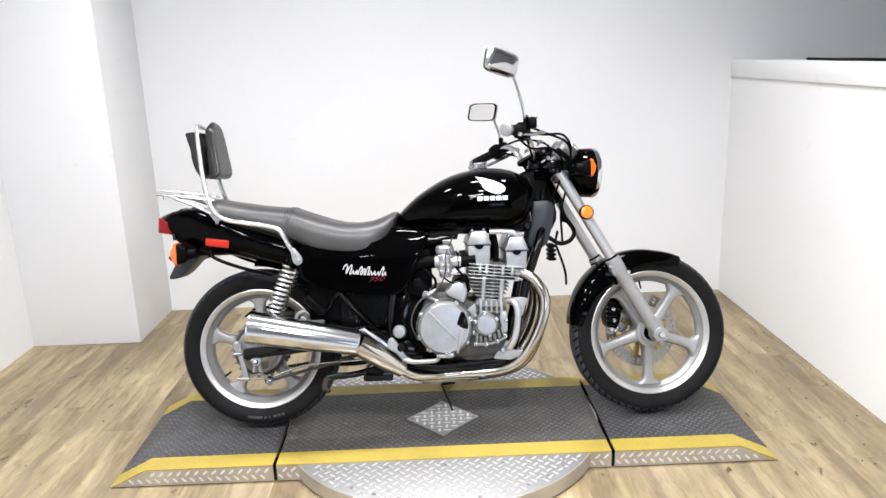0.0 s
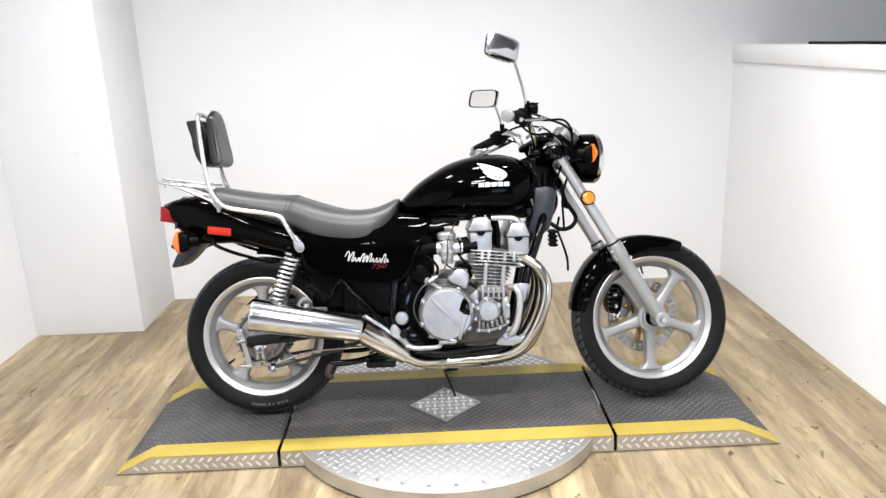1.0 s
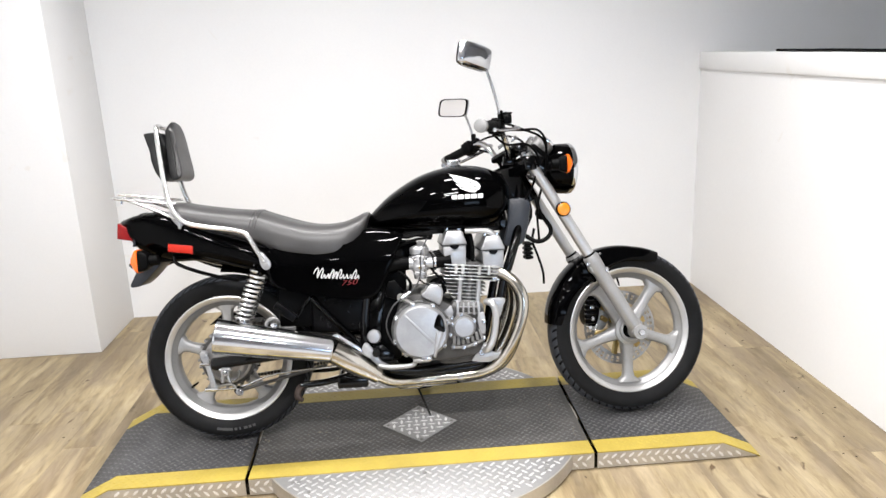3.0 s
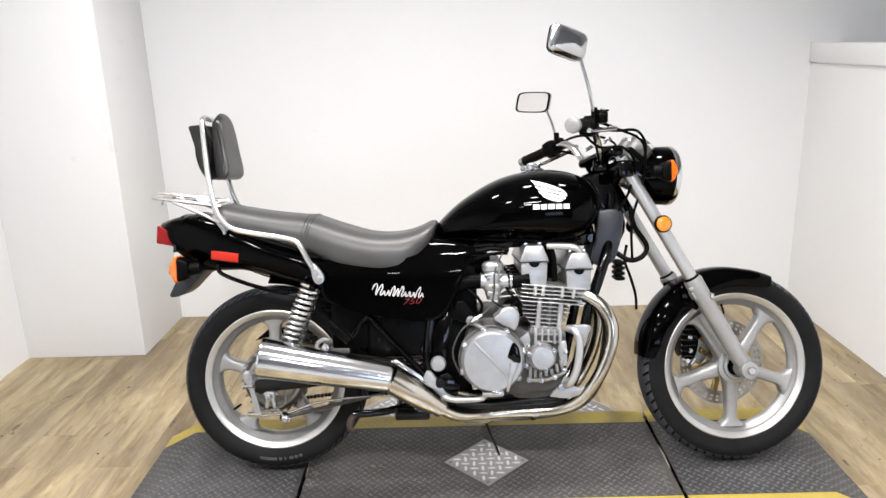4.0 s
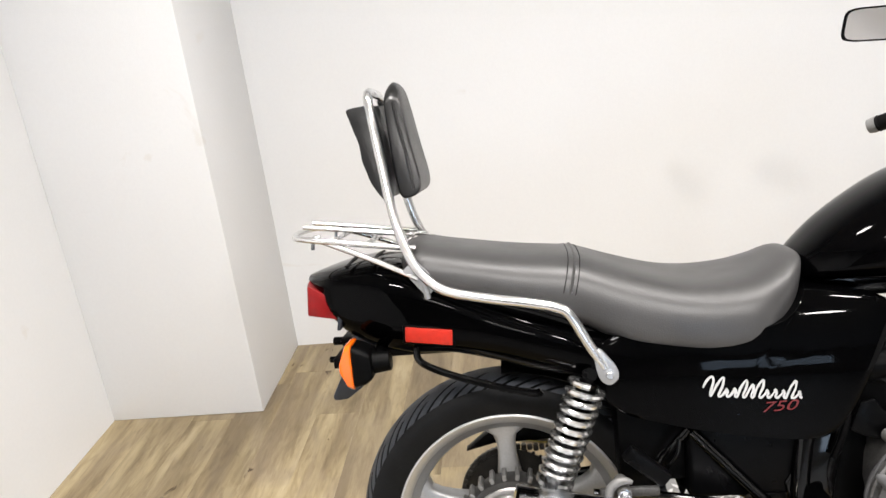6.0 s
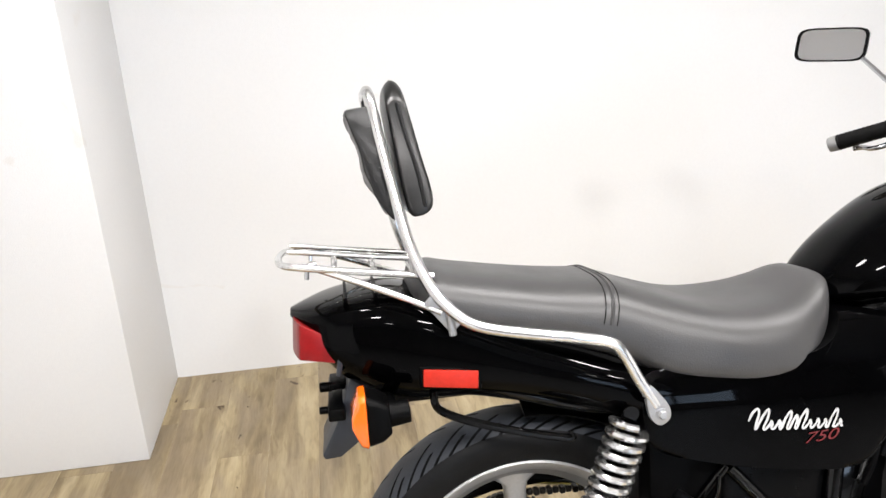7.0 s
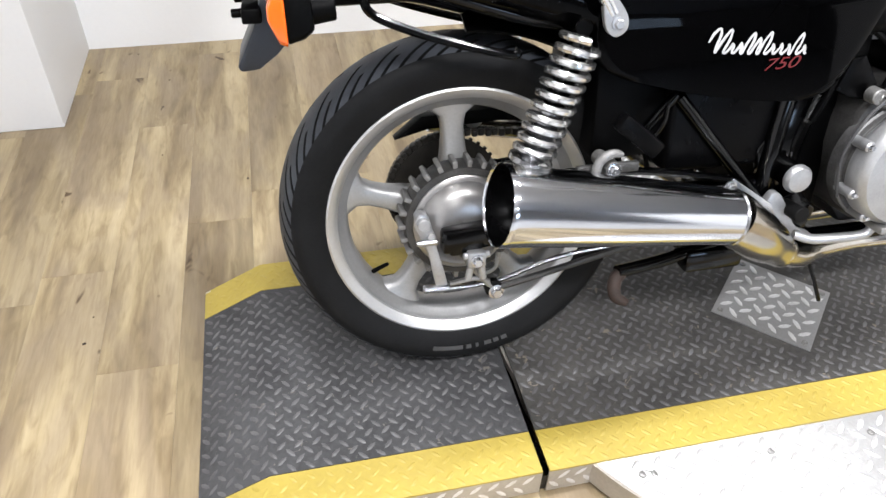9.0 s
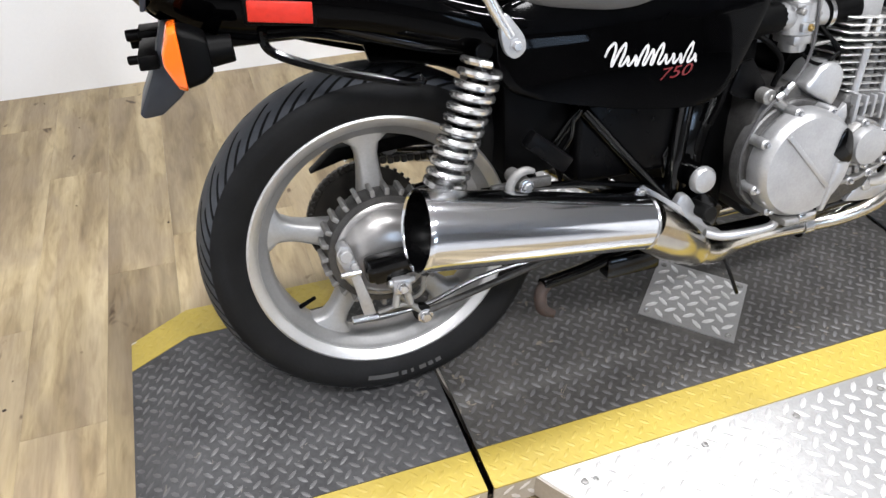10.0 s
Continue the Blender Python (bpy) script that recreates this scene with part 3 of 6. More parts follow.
def tyre(name, R, hw, rf, hf, grooves, centre, parent, lead, sweep=1.5, near=13):
    """A tyre whose swept tread grooves are sunk into its surface; the mesh runs along the grooves."""
    na, nc = 78, len(COLUMNS)
    nth = grooves * nc
    verts, faces, slots, cuts = [], [], [], []
    rc = rf + 0.034
    for j in range(na + 1):
        a = radians(-128 + 256 * j / na)
        s, c = math.sin(a), math.cos(a)
        h = hw * spow(s, 0.92)
        r = rc + (R - rc) * max(c, 0.0) ** 0.82
        if c < 0:
            k = -c / 0.6157
            r = rc - (rc - rf + 0.003) * k
            h = math.copysign(hw + (hf - 0.003 - hw) * k**1.6, h)
        deg = abs(math.degrees(a))
        skew = -lead * sweep * (min(deg, 66) / 60) ** 0.75
        row = []
        for i in range(nth):
            k, f = i // nc, i % nc
            th = 2 * math.pi * (k + COLUMNS[f] - skew) / grooves
            first = (f < 7) == (a < 0)
            sunk = f % 7 in (1, 2) and (near < deg < 60 if first else 36 < deg < 60)
            cut = 0.006 if sunk else 0.0
            row.append(sunk)
            q = 1 - cut / max(r, 0.01)
            verts.append((centre.x + r * q * math.cos(th), centre.y - h * (1 - 0.6 * cut / hw), centre.z + r * q * math.sin(th)))
        cuts.append(row)
    for j in range(na):
        deg = abs(-128 + 256 * (j + 0.5) / na)
        for i in range(nth):
            k = (i + 1) % nth
            faces.append((j * nth + i, j * nth + k, (j + 1) * nth + k, (j + 1) * nth + i))
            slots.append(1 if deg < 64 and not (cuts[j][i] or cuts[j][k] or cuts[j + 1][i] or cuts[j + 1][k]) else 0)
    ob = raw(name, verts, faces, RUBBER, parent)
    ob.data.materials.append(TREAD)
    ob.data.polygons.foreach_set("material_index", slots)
    return ob


def cast_wheel(name, c, rf, hw, phase, hub_r, label, m=None):
    """Five-spoke cast wheel: barrel, spokes and hub in one casting, with a machined lip."""
    at = side_at(*c)
    ri = rf - 0.040
    bm = ring_lathe([(rf - 0.008, hw - 0.005), (rf - 0.015, hw - 0.009), (rf - 0.021, hw - 0.012), (rf - 0.024, hw - 0.019), (ri + 0.006, hw - 0.026), (ri + 0.001, hw - 0.034), (ri - 0.001, 0.0), (ri + 0.001, -hw + 0.034), (ri + 0.006, -hw + 0.026), (rf - 0.024, -hw + 0.019), (rf - 0.015, -hw + 0.009), (rf - 0.008, -hw + 0.005),
                     (rf - 0.012, -hw + 0.016), (rf - 0.010, 0), (rf - 0.012, hw - 0.016)], at, 112)
    spokes = []
    for k in range(5):
        a = radians(phase + 72 * k)
        out, side = V((math.cos(a), 0, math.sin(a))), V((-math.sin(a), 0, math.cos(a)))
        rings = []
        for r, w, t in ((hub_r - 0.012, 0.030, 0.030), (hub_r + 0.01, 0.024, 0.027), (hub_r + 0.035, 0.0205, 0.024), ((hub_r + ri) / 2, 0.0185, 0.021), (ri - 0.035, 0.0185, 0.019), (ri - 0.016, 0.023, 0.020), (ri - 0.004, 0.040, 0.021), (ri + 0.004, 0.052, 0.022)):
            ring = []
            for q in range(16):
                b = 2 * math.pi * q / 16
                ring.append(c + out * r + side * (w * spow(math.cos(b), 0.55)) + V((0, t * spow(math.sin(b), 0.6), 0)))
            rings.append(ring)
        spokes.append(loft(rings))
    lathe([(hub_r, -0.032), (hub_r + 0.003, -0.026), (hub_r + 0.003, 0.026), (hub_r, 0.032), (hub_r * 0.72, 0.040), (hub_r * 0.6, 0.040)], at, 40, bm)
    w = part(name, bm, WHEEL, bike, label)
    for b in spokes:
        part("spoke", b, WHEEL, w)
    for side in (1, -1):
        lip = [(rf, hw - 0.004), (rf - 0.0008, hw), (rf - 0.004, hw + 0.0012), (rf - 0.0075, hw - 0.0005), (rf - 0.0155, hw - 0.0050), (rf - 0.0195, hw - 0.0085), (rf - 0.0200, hw - 0.0115), (rf - 0.010, hw - 0.010)]
        part("rim_lip", ring_lathe([(r, h * side) for r, h in lip], at, 128), LIP, w, "bright machined rim lip")
    if m is not None:
        w.matrix_basis = m
    return w


# rear wheel with drum brake, sprocket and chain
rear = cast_wheel("rear_wheel", RA, 0.2265, 0.052, 92, 0.075, "silver five-spoke cast rear wheel")
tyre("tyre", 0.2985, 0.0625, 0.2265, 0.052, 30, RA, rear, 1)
drum = lathe([(0.098, 0.018), (0.100, 0.024), (0.100, 0.052), (0.096, 0.060), (0.086, 0.062), (0.084, 0.054)], side_at(*RA), 60)
# the drum is coloured dark for the shade between its fins
part("brake_drum", drum, DARK_CAST, rear)
fin = part("drum_fin", rbox(0.088, 0.1085, -0.0042, 0.0042, 0.016, 0.058, 0.002), HUB, rear)
fin.matrix_basis = side_at(*RA)
for k in range(1, 26):
    share("drum_fin", fin.data, rear, side_at(*RA, 360 / 26 * k))
part("brake_backing_plate", lathe([(0.084, 0.050), (0.085, 0.062), (0.079, 0.066), (0.076, 0.066), (0.073, 0.072), (0.060, 0.083), (0.035, 0.090), (0.018, 0.091)], side_at(*RA), 56), PLATE, rear, "domed silver brake plate, lightly stained")
part("axle_nut", lathe([(0.019, 0.085), (0.019, 0.108), (0.016, 0.112), (0.010, 0.113)], side_at(*RA), 6), CHROME_OLD, rear, sharp=20)
bm = lathe([(0.094, -0.078), (0.100, -0.078), (0.100, -0.072), (0.094, -0.072)][::-1] + [(0.03, -0.07)], side_at(*RA), 60)
for k in range(40):
    merge(bm, moved(rbox(0.097, 0.1045, -0.003, 0.003, -0.078, -0.072, 0.001, 1), side_at(*RA) @ Matrix.Rotation(radians(9 * k), 4, "Z")))
part("sprocket", bm, CHAIN, rear)
part("valve_stem", rod(RA + V((-0.152, -0.004, -0.108)), RA + V((-0.124, -0.016, -0.088)), 0.0042, 0.0034), PLASTIC, rear)
for a, wd in ((-98, 10), (-92, 3), (-88, 2.2), (-84.5, 1.2), (-80, 3), (-76.5, 2.2), (-73, 2.4)):
    verts = []
    for q in range(5):
        th = radians(a + wd * (q / 4 - 0.5))
        for r in (0.2515, 0.2645):
            verts.append((RA.x + r * math.cos(th), -0.0632 if r < 0.26 else -0.0622, RA.z + r * math.sin(th)))
    raw("sidewall_mark", verts, [(2 * q, 2 * q + 2, 2 * q + 3, 2 * q + 1) for q in range(4)], GROOVE_GREY, rear)

# swinging arm, chain, brake linkage
for s in (-1, 1):
    bm = loft([[V((x, s * y + dy, z + dz)) for dy, dz in ((-0.016, -0.02), (0.016, -0.02), (0.016, 0.02), (-0.016, 0.02))] for x, y, z in ((0.49, 0.12, 0.335), (0.3, 0.118, 0.322), (0.12, 0.112, 0.305), (-0.045, 0.108, 0.290))])
    arm = part("swinging_arm", bevelled(bm, 0.008, 2), SATIN, bike)
    part("axle_adjuster", rbox(-0.034, 0.020, s * 0.108 - 0.016, s * 0.108 + 0.012, 0.268, 0.306, 0.004), SATIN, arm)
    part("adjuster_bolt", rod((-0.085, s * 0.108, 0.29), (-0.05, s * 0.108, 0.29), 0.005), CHROME_OLD, arm)
bm = bmesh.new()
for k in range(46):
    t = k / 46
    for z0, z1 in ((0.401, 0.368), (0.193, 0.262)):
        x = 0.02 + 0.57 * t
        z = z0 + (z1 - z0) * t
        merge(bm, rbox(x - 0.0075, x + 0.0035, 0.066 if k % 2 else 0.070, 0.084 if k % 2 else 0.080, z - 0.006, z + 0.006, 0.002, 1))
for k in range(30):
    a = radians(92 + 178 * k / 29)
    merge(bm, moved(rbox(-0.0055, 0.0065, 0.068, 0.082, -0.006, 0.006, 0.002, 1), Matrix.Translation((RA.x + 0.104 * math.cos(a), 0, RA.z + 0.104 * math.sin(a))) @ Matrix.Rotation(-a, 4, "Y")))
part("drive_chain", bm, CHAIN, bike)
part("chain_guard", plate([(-0.09, 0.40), (-0.04, 0.44), (0.10, 0.445), (0.36, 0.415), (0.40, 0.39), (0.1, 0.42), (-0.03, 0.415)], 0.062, 0.092, 0.004), PLASTIC, bike)
part("adjuster_block", merge(rbox(-0.008, 0.022, -0.140, -0.122, 0.250, 0.278, 0.004), rod((-0.014, -0.131, 0.270), (0.030, -0.131, 0.270), 0.006), rod((-0.002, -0.131, 0.250), (-0.006, -0.131, 0.226), 0.006), rod((0.015, -0.131, 0.250), (0.019, -0.131, 0.226), 0.006)), SILVER, bike)
part("brake_arm", merge(plate(smooth_poly([(-0.078, 0.338), (-0.062, 0.330), (-0.052, 0.28), (-0.034, 0.205), (-0.040, 0.188), (-0.052, 0.195), (-0.066, 0.27), (-0.086, 0.318)], 3), -0.102, -0.092, 0.002), rod((-0.072, -0.07, 0.322), (-0.072, -0.112, 0.322), 0.011), rod((-0.060, -0.088, 0.298), (-0.060, -0.108, 0.298), 0.007)), SILVER, bike)
part("brake_rod", tube([(-0.045, -0.10, 0.194), (0.05, -0.104, 0.200), (0.18, -0.112, 0.240), (0.45, -0.13, 0.262)], 0.0042, 8), CHROME_OLD, bike)
part("rod_nut", rod((-0.075, -0.10, 0.198), (-0.03, -0.10, 0.196), 0.0075, segs=8), CHROME_OLD, bike)
torque = part("torque_arm", tube([(0.042, -0.108, 0.188), (0.10, -0.114, 0.203), (0.24, -0.118, 0.236), (0.36, -0.12, 0.262)], 0.0060, 8), DARK_CAST, bike)
bolt(torque, 0.047, -0.112, 0.184, 0.010)
bolt(torque, 0.007, -0.140, 0.264, 0.008)
stay = part("torque_stay", merge(tube([(-0.010, -0.112, 0.262), (0.010, -0.112, 0.230), (0.040, -0.110, 0.192)], 0.0050, 8), tube([(0.008, -0.112, 0.229), (0.030, -0.112, 0.225), (0.046, -0.112, 0.236), (0.050, -0.112, 0.262)], 0.0048, 8), tube([(-0.030, -0.104, 0.205), (0.010, -0.110, 0.214), (0.035, -0.110, 0.204)], 0.0045, 8)), ROUGH_ALU, bike, "welded grey steel torque stay")
part("stay_bush", lathe([(0.0155, 0), (0.0155, 0.010), (0.012, 0.012), (0.006, 0.012)], side_at(0.043, -0.102, 0.190), 24), GRIP, stay)

# front wheel, discs, fork and mudguard turn with the steering
front = cast_wheel("front_wheel", FA, 0.234, 0.040, 53, 0.046, "silver five-spoke cast front wheel", STEER)
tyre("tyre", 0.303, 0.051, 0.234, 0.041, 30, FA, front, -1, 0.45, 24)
part("hub_flange", ring_lathe([(0.050, 0.026), (0.056, 0.031), (0.056, 0.037), (0.050, 0.040), (0.043, 0.041), (0.041, 0.050), (0.034, 0.052), (0.031, 0.048), (0.030, 0.032)], side_at(*FA), 40), WHEEL, front)
part("hub_seal", lathe([(0.030, 0.036), (0.029, 0.040), (0.016, 0.041), (0.016, 0.070), (0.010, 0.071)], side_at(*FA), 28), PLASTIC, front)
part("valve_stem", rod(FA + V((-0.028, -0.008, 0.198)), FA + V((-0.024, -0.02, 0.165)), 0.004, 0.003), PLASTIC, front)
rotor = bmesh.new()
for k in range(72):
    a0, a1 = radians(5 * k), radians(5 * k + 5)
    for r0, r1 in ((0.100, 0.114), (0.122, 0.126), (0.134, 0.142)):
        pts = [(r, a) for r, a in ((r0, a0), (r1, a0), (r1, a1), (r0, a1))]
        loft([[FA + V((r * math.cos(a), y, r * math.sin(a))) for r, a in pts] for y in (0.058, 0.063)], rotor)
    if k % 2:
        for r0, r1 in ((0.114, 0.122), (0.126, 0.134)):
            pts = [(r, a) for r, a in ((r0, a0), (r1, a0), (r1, a1), (r0, a1))]
            loft([[FA + V((r * math.cos(a), y, r * math.sin(a))) for r, a in pts] for y in (0.058, 0.063)], rotor)
rotor_ob = part("brake_disc", rotor, DISC, front, "drilled steel brake disc")
for k in range(6):
    a = radians(60 * k + 14)
    part("disc_carrier", moved(rbox(0.035, 0.106, -0.012, 0.012, -0.064, -0.056, 0.003), side_at(*FA) @ Matrix.Rotation(a, 4, "Z")), BRASS, rotor_ob)
part("caliper_bracket", merge(plate(smooth_poly([(1.372, 0.300), (1.384, 0.352), (1.402, 0.392), (1.424, 0.388), (1.432, 0.350), (1.418, 0.318), (1.398, 0.296)], 2), 0.046, 0.056, 0.003), rod((1.375, 0.03, 0.345), (1.375, 0.115, 0.345), 0.010), rod((1.345, 0.035, 0.41), (1.345, 0.115, 0.41), 0.008)), ROUGH_ALU, bike, "cast aluminium caliper bracket").matrix_basis = STEER
caliper = part("brake_caliper", plate(smooth_poly([(1.334, 0.318), (1.326, 0.352), (1.330, 0.398), (1.346, 0.430), (1.372, 0.436), (1.390, 0.418), (1.386, 0.380), (1.380, 0.340), (1.362, 0.312)], 2), 0.026, 0.105, 0.010, 3), PLASTIC, bike, "ribbed black brake caliper")
caliper.matrix_basis = STEER
for k in range(6):
    part("caliper_rib", rbox(1.322 + 0.0012 * k, 1.362 + 0.003 * k, 0.014, 0.034, 0.324 + 0.0175 * k, 0.332 + 0.0175 * k, 0.003), SATIN, caliper)
part("caliper_cap", lathe([(0.015, 0), (0.015, 0.006), (0.011, 0.009), (0.003, 0.009)], side_at(1.374, 0.028, 0.395), 20), SATIN, caliper)
part("pad_pin", merge(rod((1.342, 0.020, 0.312), (1.342, 0.060, 0.312), 0.008), rod((1.352, 0.016, 0.300), (1.366, 0.016, 0.322), 0.006)), CHROME_OLD, caliper)
for z in (0.345, 0.388):
    part("caliper_piston", rod((1.392, 0.040, z), (1.416, 0.046, z - 0.014), 0.010), BRASS, caliper)
    bolt(caliper, 1.352, 0.020, z, 0.006, CHROME_OLD)
part("caliper_pipe", tube([(1.33, 0.03, 0.43), (1.325, 0.02, 0.47), (1.31, 0.05, 0.52)], 0.0045, 8), CHROME_OLD, caliper)

for s in (-1, 1):
    def leg(u, dy=0.0):
        return FA + RAKE * u + V((0.004, s * 0.098 + dy, 0))
    fork = part("fork_leg", rod(leg(0.30), leg(0.765), 0.0200, segs=28), LIP, bike, "pale steel fork tube")
    fork.matrix_basis = STEER
    low = lathe([(0.017, -0.022), (0.022, -0.015), (0.0245, 0.01), (0.0255, 0.09), (0.0255, 0.26), (0.0275, 0.275), (0.0285, 0.30), (0.0285, 0.325), (0.026, 0.332), (0.021, 0.335)], along(leg(0), leg(1))[0], 28)
    merge(low, rod(leg(0) + V((0, -0.03, 0)), leg(0) + V((0, 0.03, 0)), 0.027, segs=24), moved(rbox(-0.03, 0.02, -0.016, 0.016, -0.014, 0.014, 0.005), Matrix.Translation(leg(0.285)) @ Matrix.Rotation(radians(-30), 4, "Y")))
    part("fork_slider", low, WHEEL, fork, "grey painted fork slider")
    part("dust_seal", lathe([(0.0245, 0.333), (0.0235, 0.337), (0.021, 0.339), (0.0198, 0.340)], along(leg(0), leg(1))[0], 24), PLASTIC, fork)
    if s < 0:
        part("axle_bolt", rod(leg(0) + V((0, -0.03, 0)), leg(0) + V((0, -0.043, 0)), 0.0125, segs=6), CHROME_OLD, fork)
        bolt(fork, *(leg(0.27) + V((0.022, -0.018, 0))), 0.007)
        bolt(fork, *(leg(0.30) + V((-0.026, -0.016, 0))), 0.006)
    part("fork_reflector", lathe([(0.0265, 0.0), (0.0265, 0.010), (0.0235, 0.013), (0.022, 0.010)], Matrix.Translation(leg(0.53) + V((0.0, s * 0.026, 0))) @ Matrix.Rotation(radians(90 if s < 0 else -90), 4, "X"), 32), PLASTIC, fork)
    part("reflector_lens", lathe([(0.0225, 0.008), (0.0222, 0.013), (0.017, 0.0155), (0.004, 0.0165)], Matrix.Translation(leg(0.53) + V((0.0, s * 0.026, 0))) @ Matrix.Rotation(radians(90 if s < 0 else -90), 4, "X"), 32), AMBER, fork, "round amber fork reflector")
part("front_axle", rod(FA + V((0, -0.125, 0)), FA + V((0, 0.125, 0)), 0.009), CHROME_OLD, bike).matrix_basis = STEER
for u, hh in ((0.728, 0.026), (0.790, 0.012)):
    tri = [FA + RAKE * u + V((-0.004, y, 0)) for y in (-0.098, 0, 0.098)]
    bm = loft([[p + V((dx, 0, dz)) for dx, dz in ((-w, -hh), (w, -hh), (w, hh), (-w, hh))] for p, w in ((tri[0] + V((0, -0.03, 0)), 0.02), (tri[0], 0.032), (tri[1] + V((-0.05, 0, -0.028)), 0.034), (tri[2], 0.032), (tri[2] + V((0, 0.03, 0)), 0.02))])
    clamp = part("fork_clamp", bevelled(bm, 0.008, 2), SATIN, bike)
    clamp.matrix_basis = STEER
    for y in (-0.098, 0.098):
        bolt(clamp, *(FA + RAKE * (u + 0.036) + V((0.0, y, 0.0))), 0.012, CHROME_OLD, RAKE)
part("headstock", merge(plate(smooth_poly([(0.985, 0.915), (1.055, 0.935), (1.095, 0.895), (1.125, 0.800), (1.128, 0.740), (1.095, 0.690), (1.050, 0.690), (1.035, 0.78), (1.030, 0.86)], 2), -0.046, 0.046, 0.010, 2), rod((1.02, -0.058, 0.725), (1.02, 0.058, 0.725), 0.014)), SATIN, bike, "glossy black steering head gusset")
part("steering_stem", rod(HEAD - RAKE * 0.13, HEAD + RAKE * 0.07, 0.032, segs=24), SATIN, bike)

rings = []
for k in range(37):
    a = radians(172 - 106 * k / 36)
    e = min(1.0, k / 3, (36 - k) / 3)
    crown = 0.312 + 0.016 * math.sin(math.pi * min(1, k / 30))
    skirt = 0.048 + 0.030 * math.exp(-((k - 17) / 9) ** 2)
    w = 0.066 * (0.86 + 0.14 * e)
    ring = []
    for q in range(15):
        t = -1 + 2 * q / 14
        ring.append((w * spow(math.sin(t * math.pi / 2), 0.75), crown - skirt * (0.75 + 0.25 * e) * abs(t) ** 2.6))
    ring += [(y * 0.955, r - 0.004) for y, r in ring[::-1]]
    rings.append([FA + V((r * math.cos(a), y, r * math.sin(a))) for y, r in ring])
guard = part("front_mudguard", loft(rings), BLACK, bike, "glossy black front mudguard")
guard.matrix_basis = STEER
for s in (-1, 1):
    part("mudguard_stay", plate([(1.285, 0.565), (1.345, 0.585), (1.365, 0.52), (1.335, 0.485), (1.29, 0.51)], s * 0.071 - 0.003, s * 0.071 + 0.003, 0.002), BLACK, guard)
    bolt(guard, 1.33, s * 0.074, 0.56, 0.007, CHROME_OLD, (0, s, 0))

# headlamp
lamp_m = pose(1.212, 0.0, 0.915, 0, 92, 7)
head = part("headlamp_bucket", lathe([(0.020, -0.062), (0.050, -0.058), (0.075, -0.035), (0.090, 0.0), (0.0925, 0.04), (0.0925, 0.054), (0.090, 0.057)], lamp_m, 48), BLACK, bike, "glossy black round headlamp shell")
part("headlamp_rim", ring_lathe([(0.0905, 0.054), (0.0940, 0.056), (0.0940, 0.065), (0.089, 0.073), (0.083, 0.074), (0.080, 0.068), (0.084, 0.052)], lamp_m, 56), CHROME, head, "chrome headlamp rim")
part("headlamp_lens", lathe([(0.083, 0.066), (0.078, 0.073), (0.055, 0.080), (0.025, 0.084), (0.003, 0.085)], lamp_m, 48), GLASS, head)
for s in (-1, 1):
    ear = part("headlamp_bracket", plate([(1.135, 0.90), (1.215, 0.905), (1.222, 0.93), (1.15, 0.96), (1.11, 0.955)], s * 0.098 - 0.004, s * 0.098 + 0.004, 0.003), SATIN, bike)
    bolt(ear, 1.216, s * 0.104, 0.917, 0.009, PLASTIC, (0, s, 0))


def indicator(name, tip, face, stalk_from, label, grow=1.0):
    """A turn signal: rubber stalk, black shell and a wedge-shaped faceted orange lens that faces along x."""
    x, y, z = tip
    at = Matrix.Translation(tip) @ Matrix.Diagonal((face * grow, grow, grow, 1))
    def solid(poly, w, b):
        bm = loft([[V((px, -w * f, pz * g)) for px, pz in poly] for f, g in ((1, 0.82), (0.72, 1), (-0.72, 1), (-1, 0.82))][::1])
        bm = moved(bevelled(bm, b, 2, 25), at)
        bmesh.ops.recalc_face_normals(bm, faces=bm.faces[:])
        return bm
    shell = part(name, merge(solid([(0.004, -0.042), (0.004, 0.042), (-0.014, 0.036), (-0.032, 0.026), (-0.034, -0.024), (-0.018, -0.036)], 0.036, 0.004), rod(at @ V((-0.030, 0, 0)), at @ V((-0.066, 0, 0.002)), 0.0195, 0.017)), PLASTIC, bike, label, sharp=30)
    part("lens", solid([(0.004, -0.045), (0.004, 0.045), (0.016, 0.043), (0.028, 0.012), (0.029, -0.006), (0.016, -0.040)], 0.037, 0.003), ORANGE, shell, "faceted orange lens", sharp=20)
    part("stalk", tube([(x - 0.03 * face, y, z), (x - 0.032 * face, y * 0.8 + stalk_from[1] * 0.2, z), stalk_from], 0.0115, 12, 4), PLASTIC, shell)
    return shell


indicator("front_indicator", (1.226, -0.175, 0.924), 1, (1.185, -0.09, 0.915), "black front turn signal with orange lens", 0.72)
indicator("front_indicator", (1.196, 0.178, 0.900), 1, (1.165, 0.09, 0.905), "black front turn signal with orange lens", 0.72)

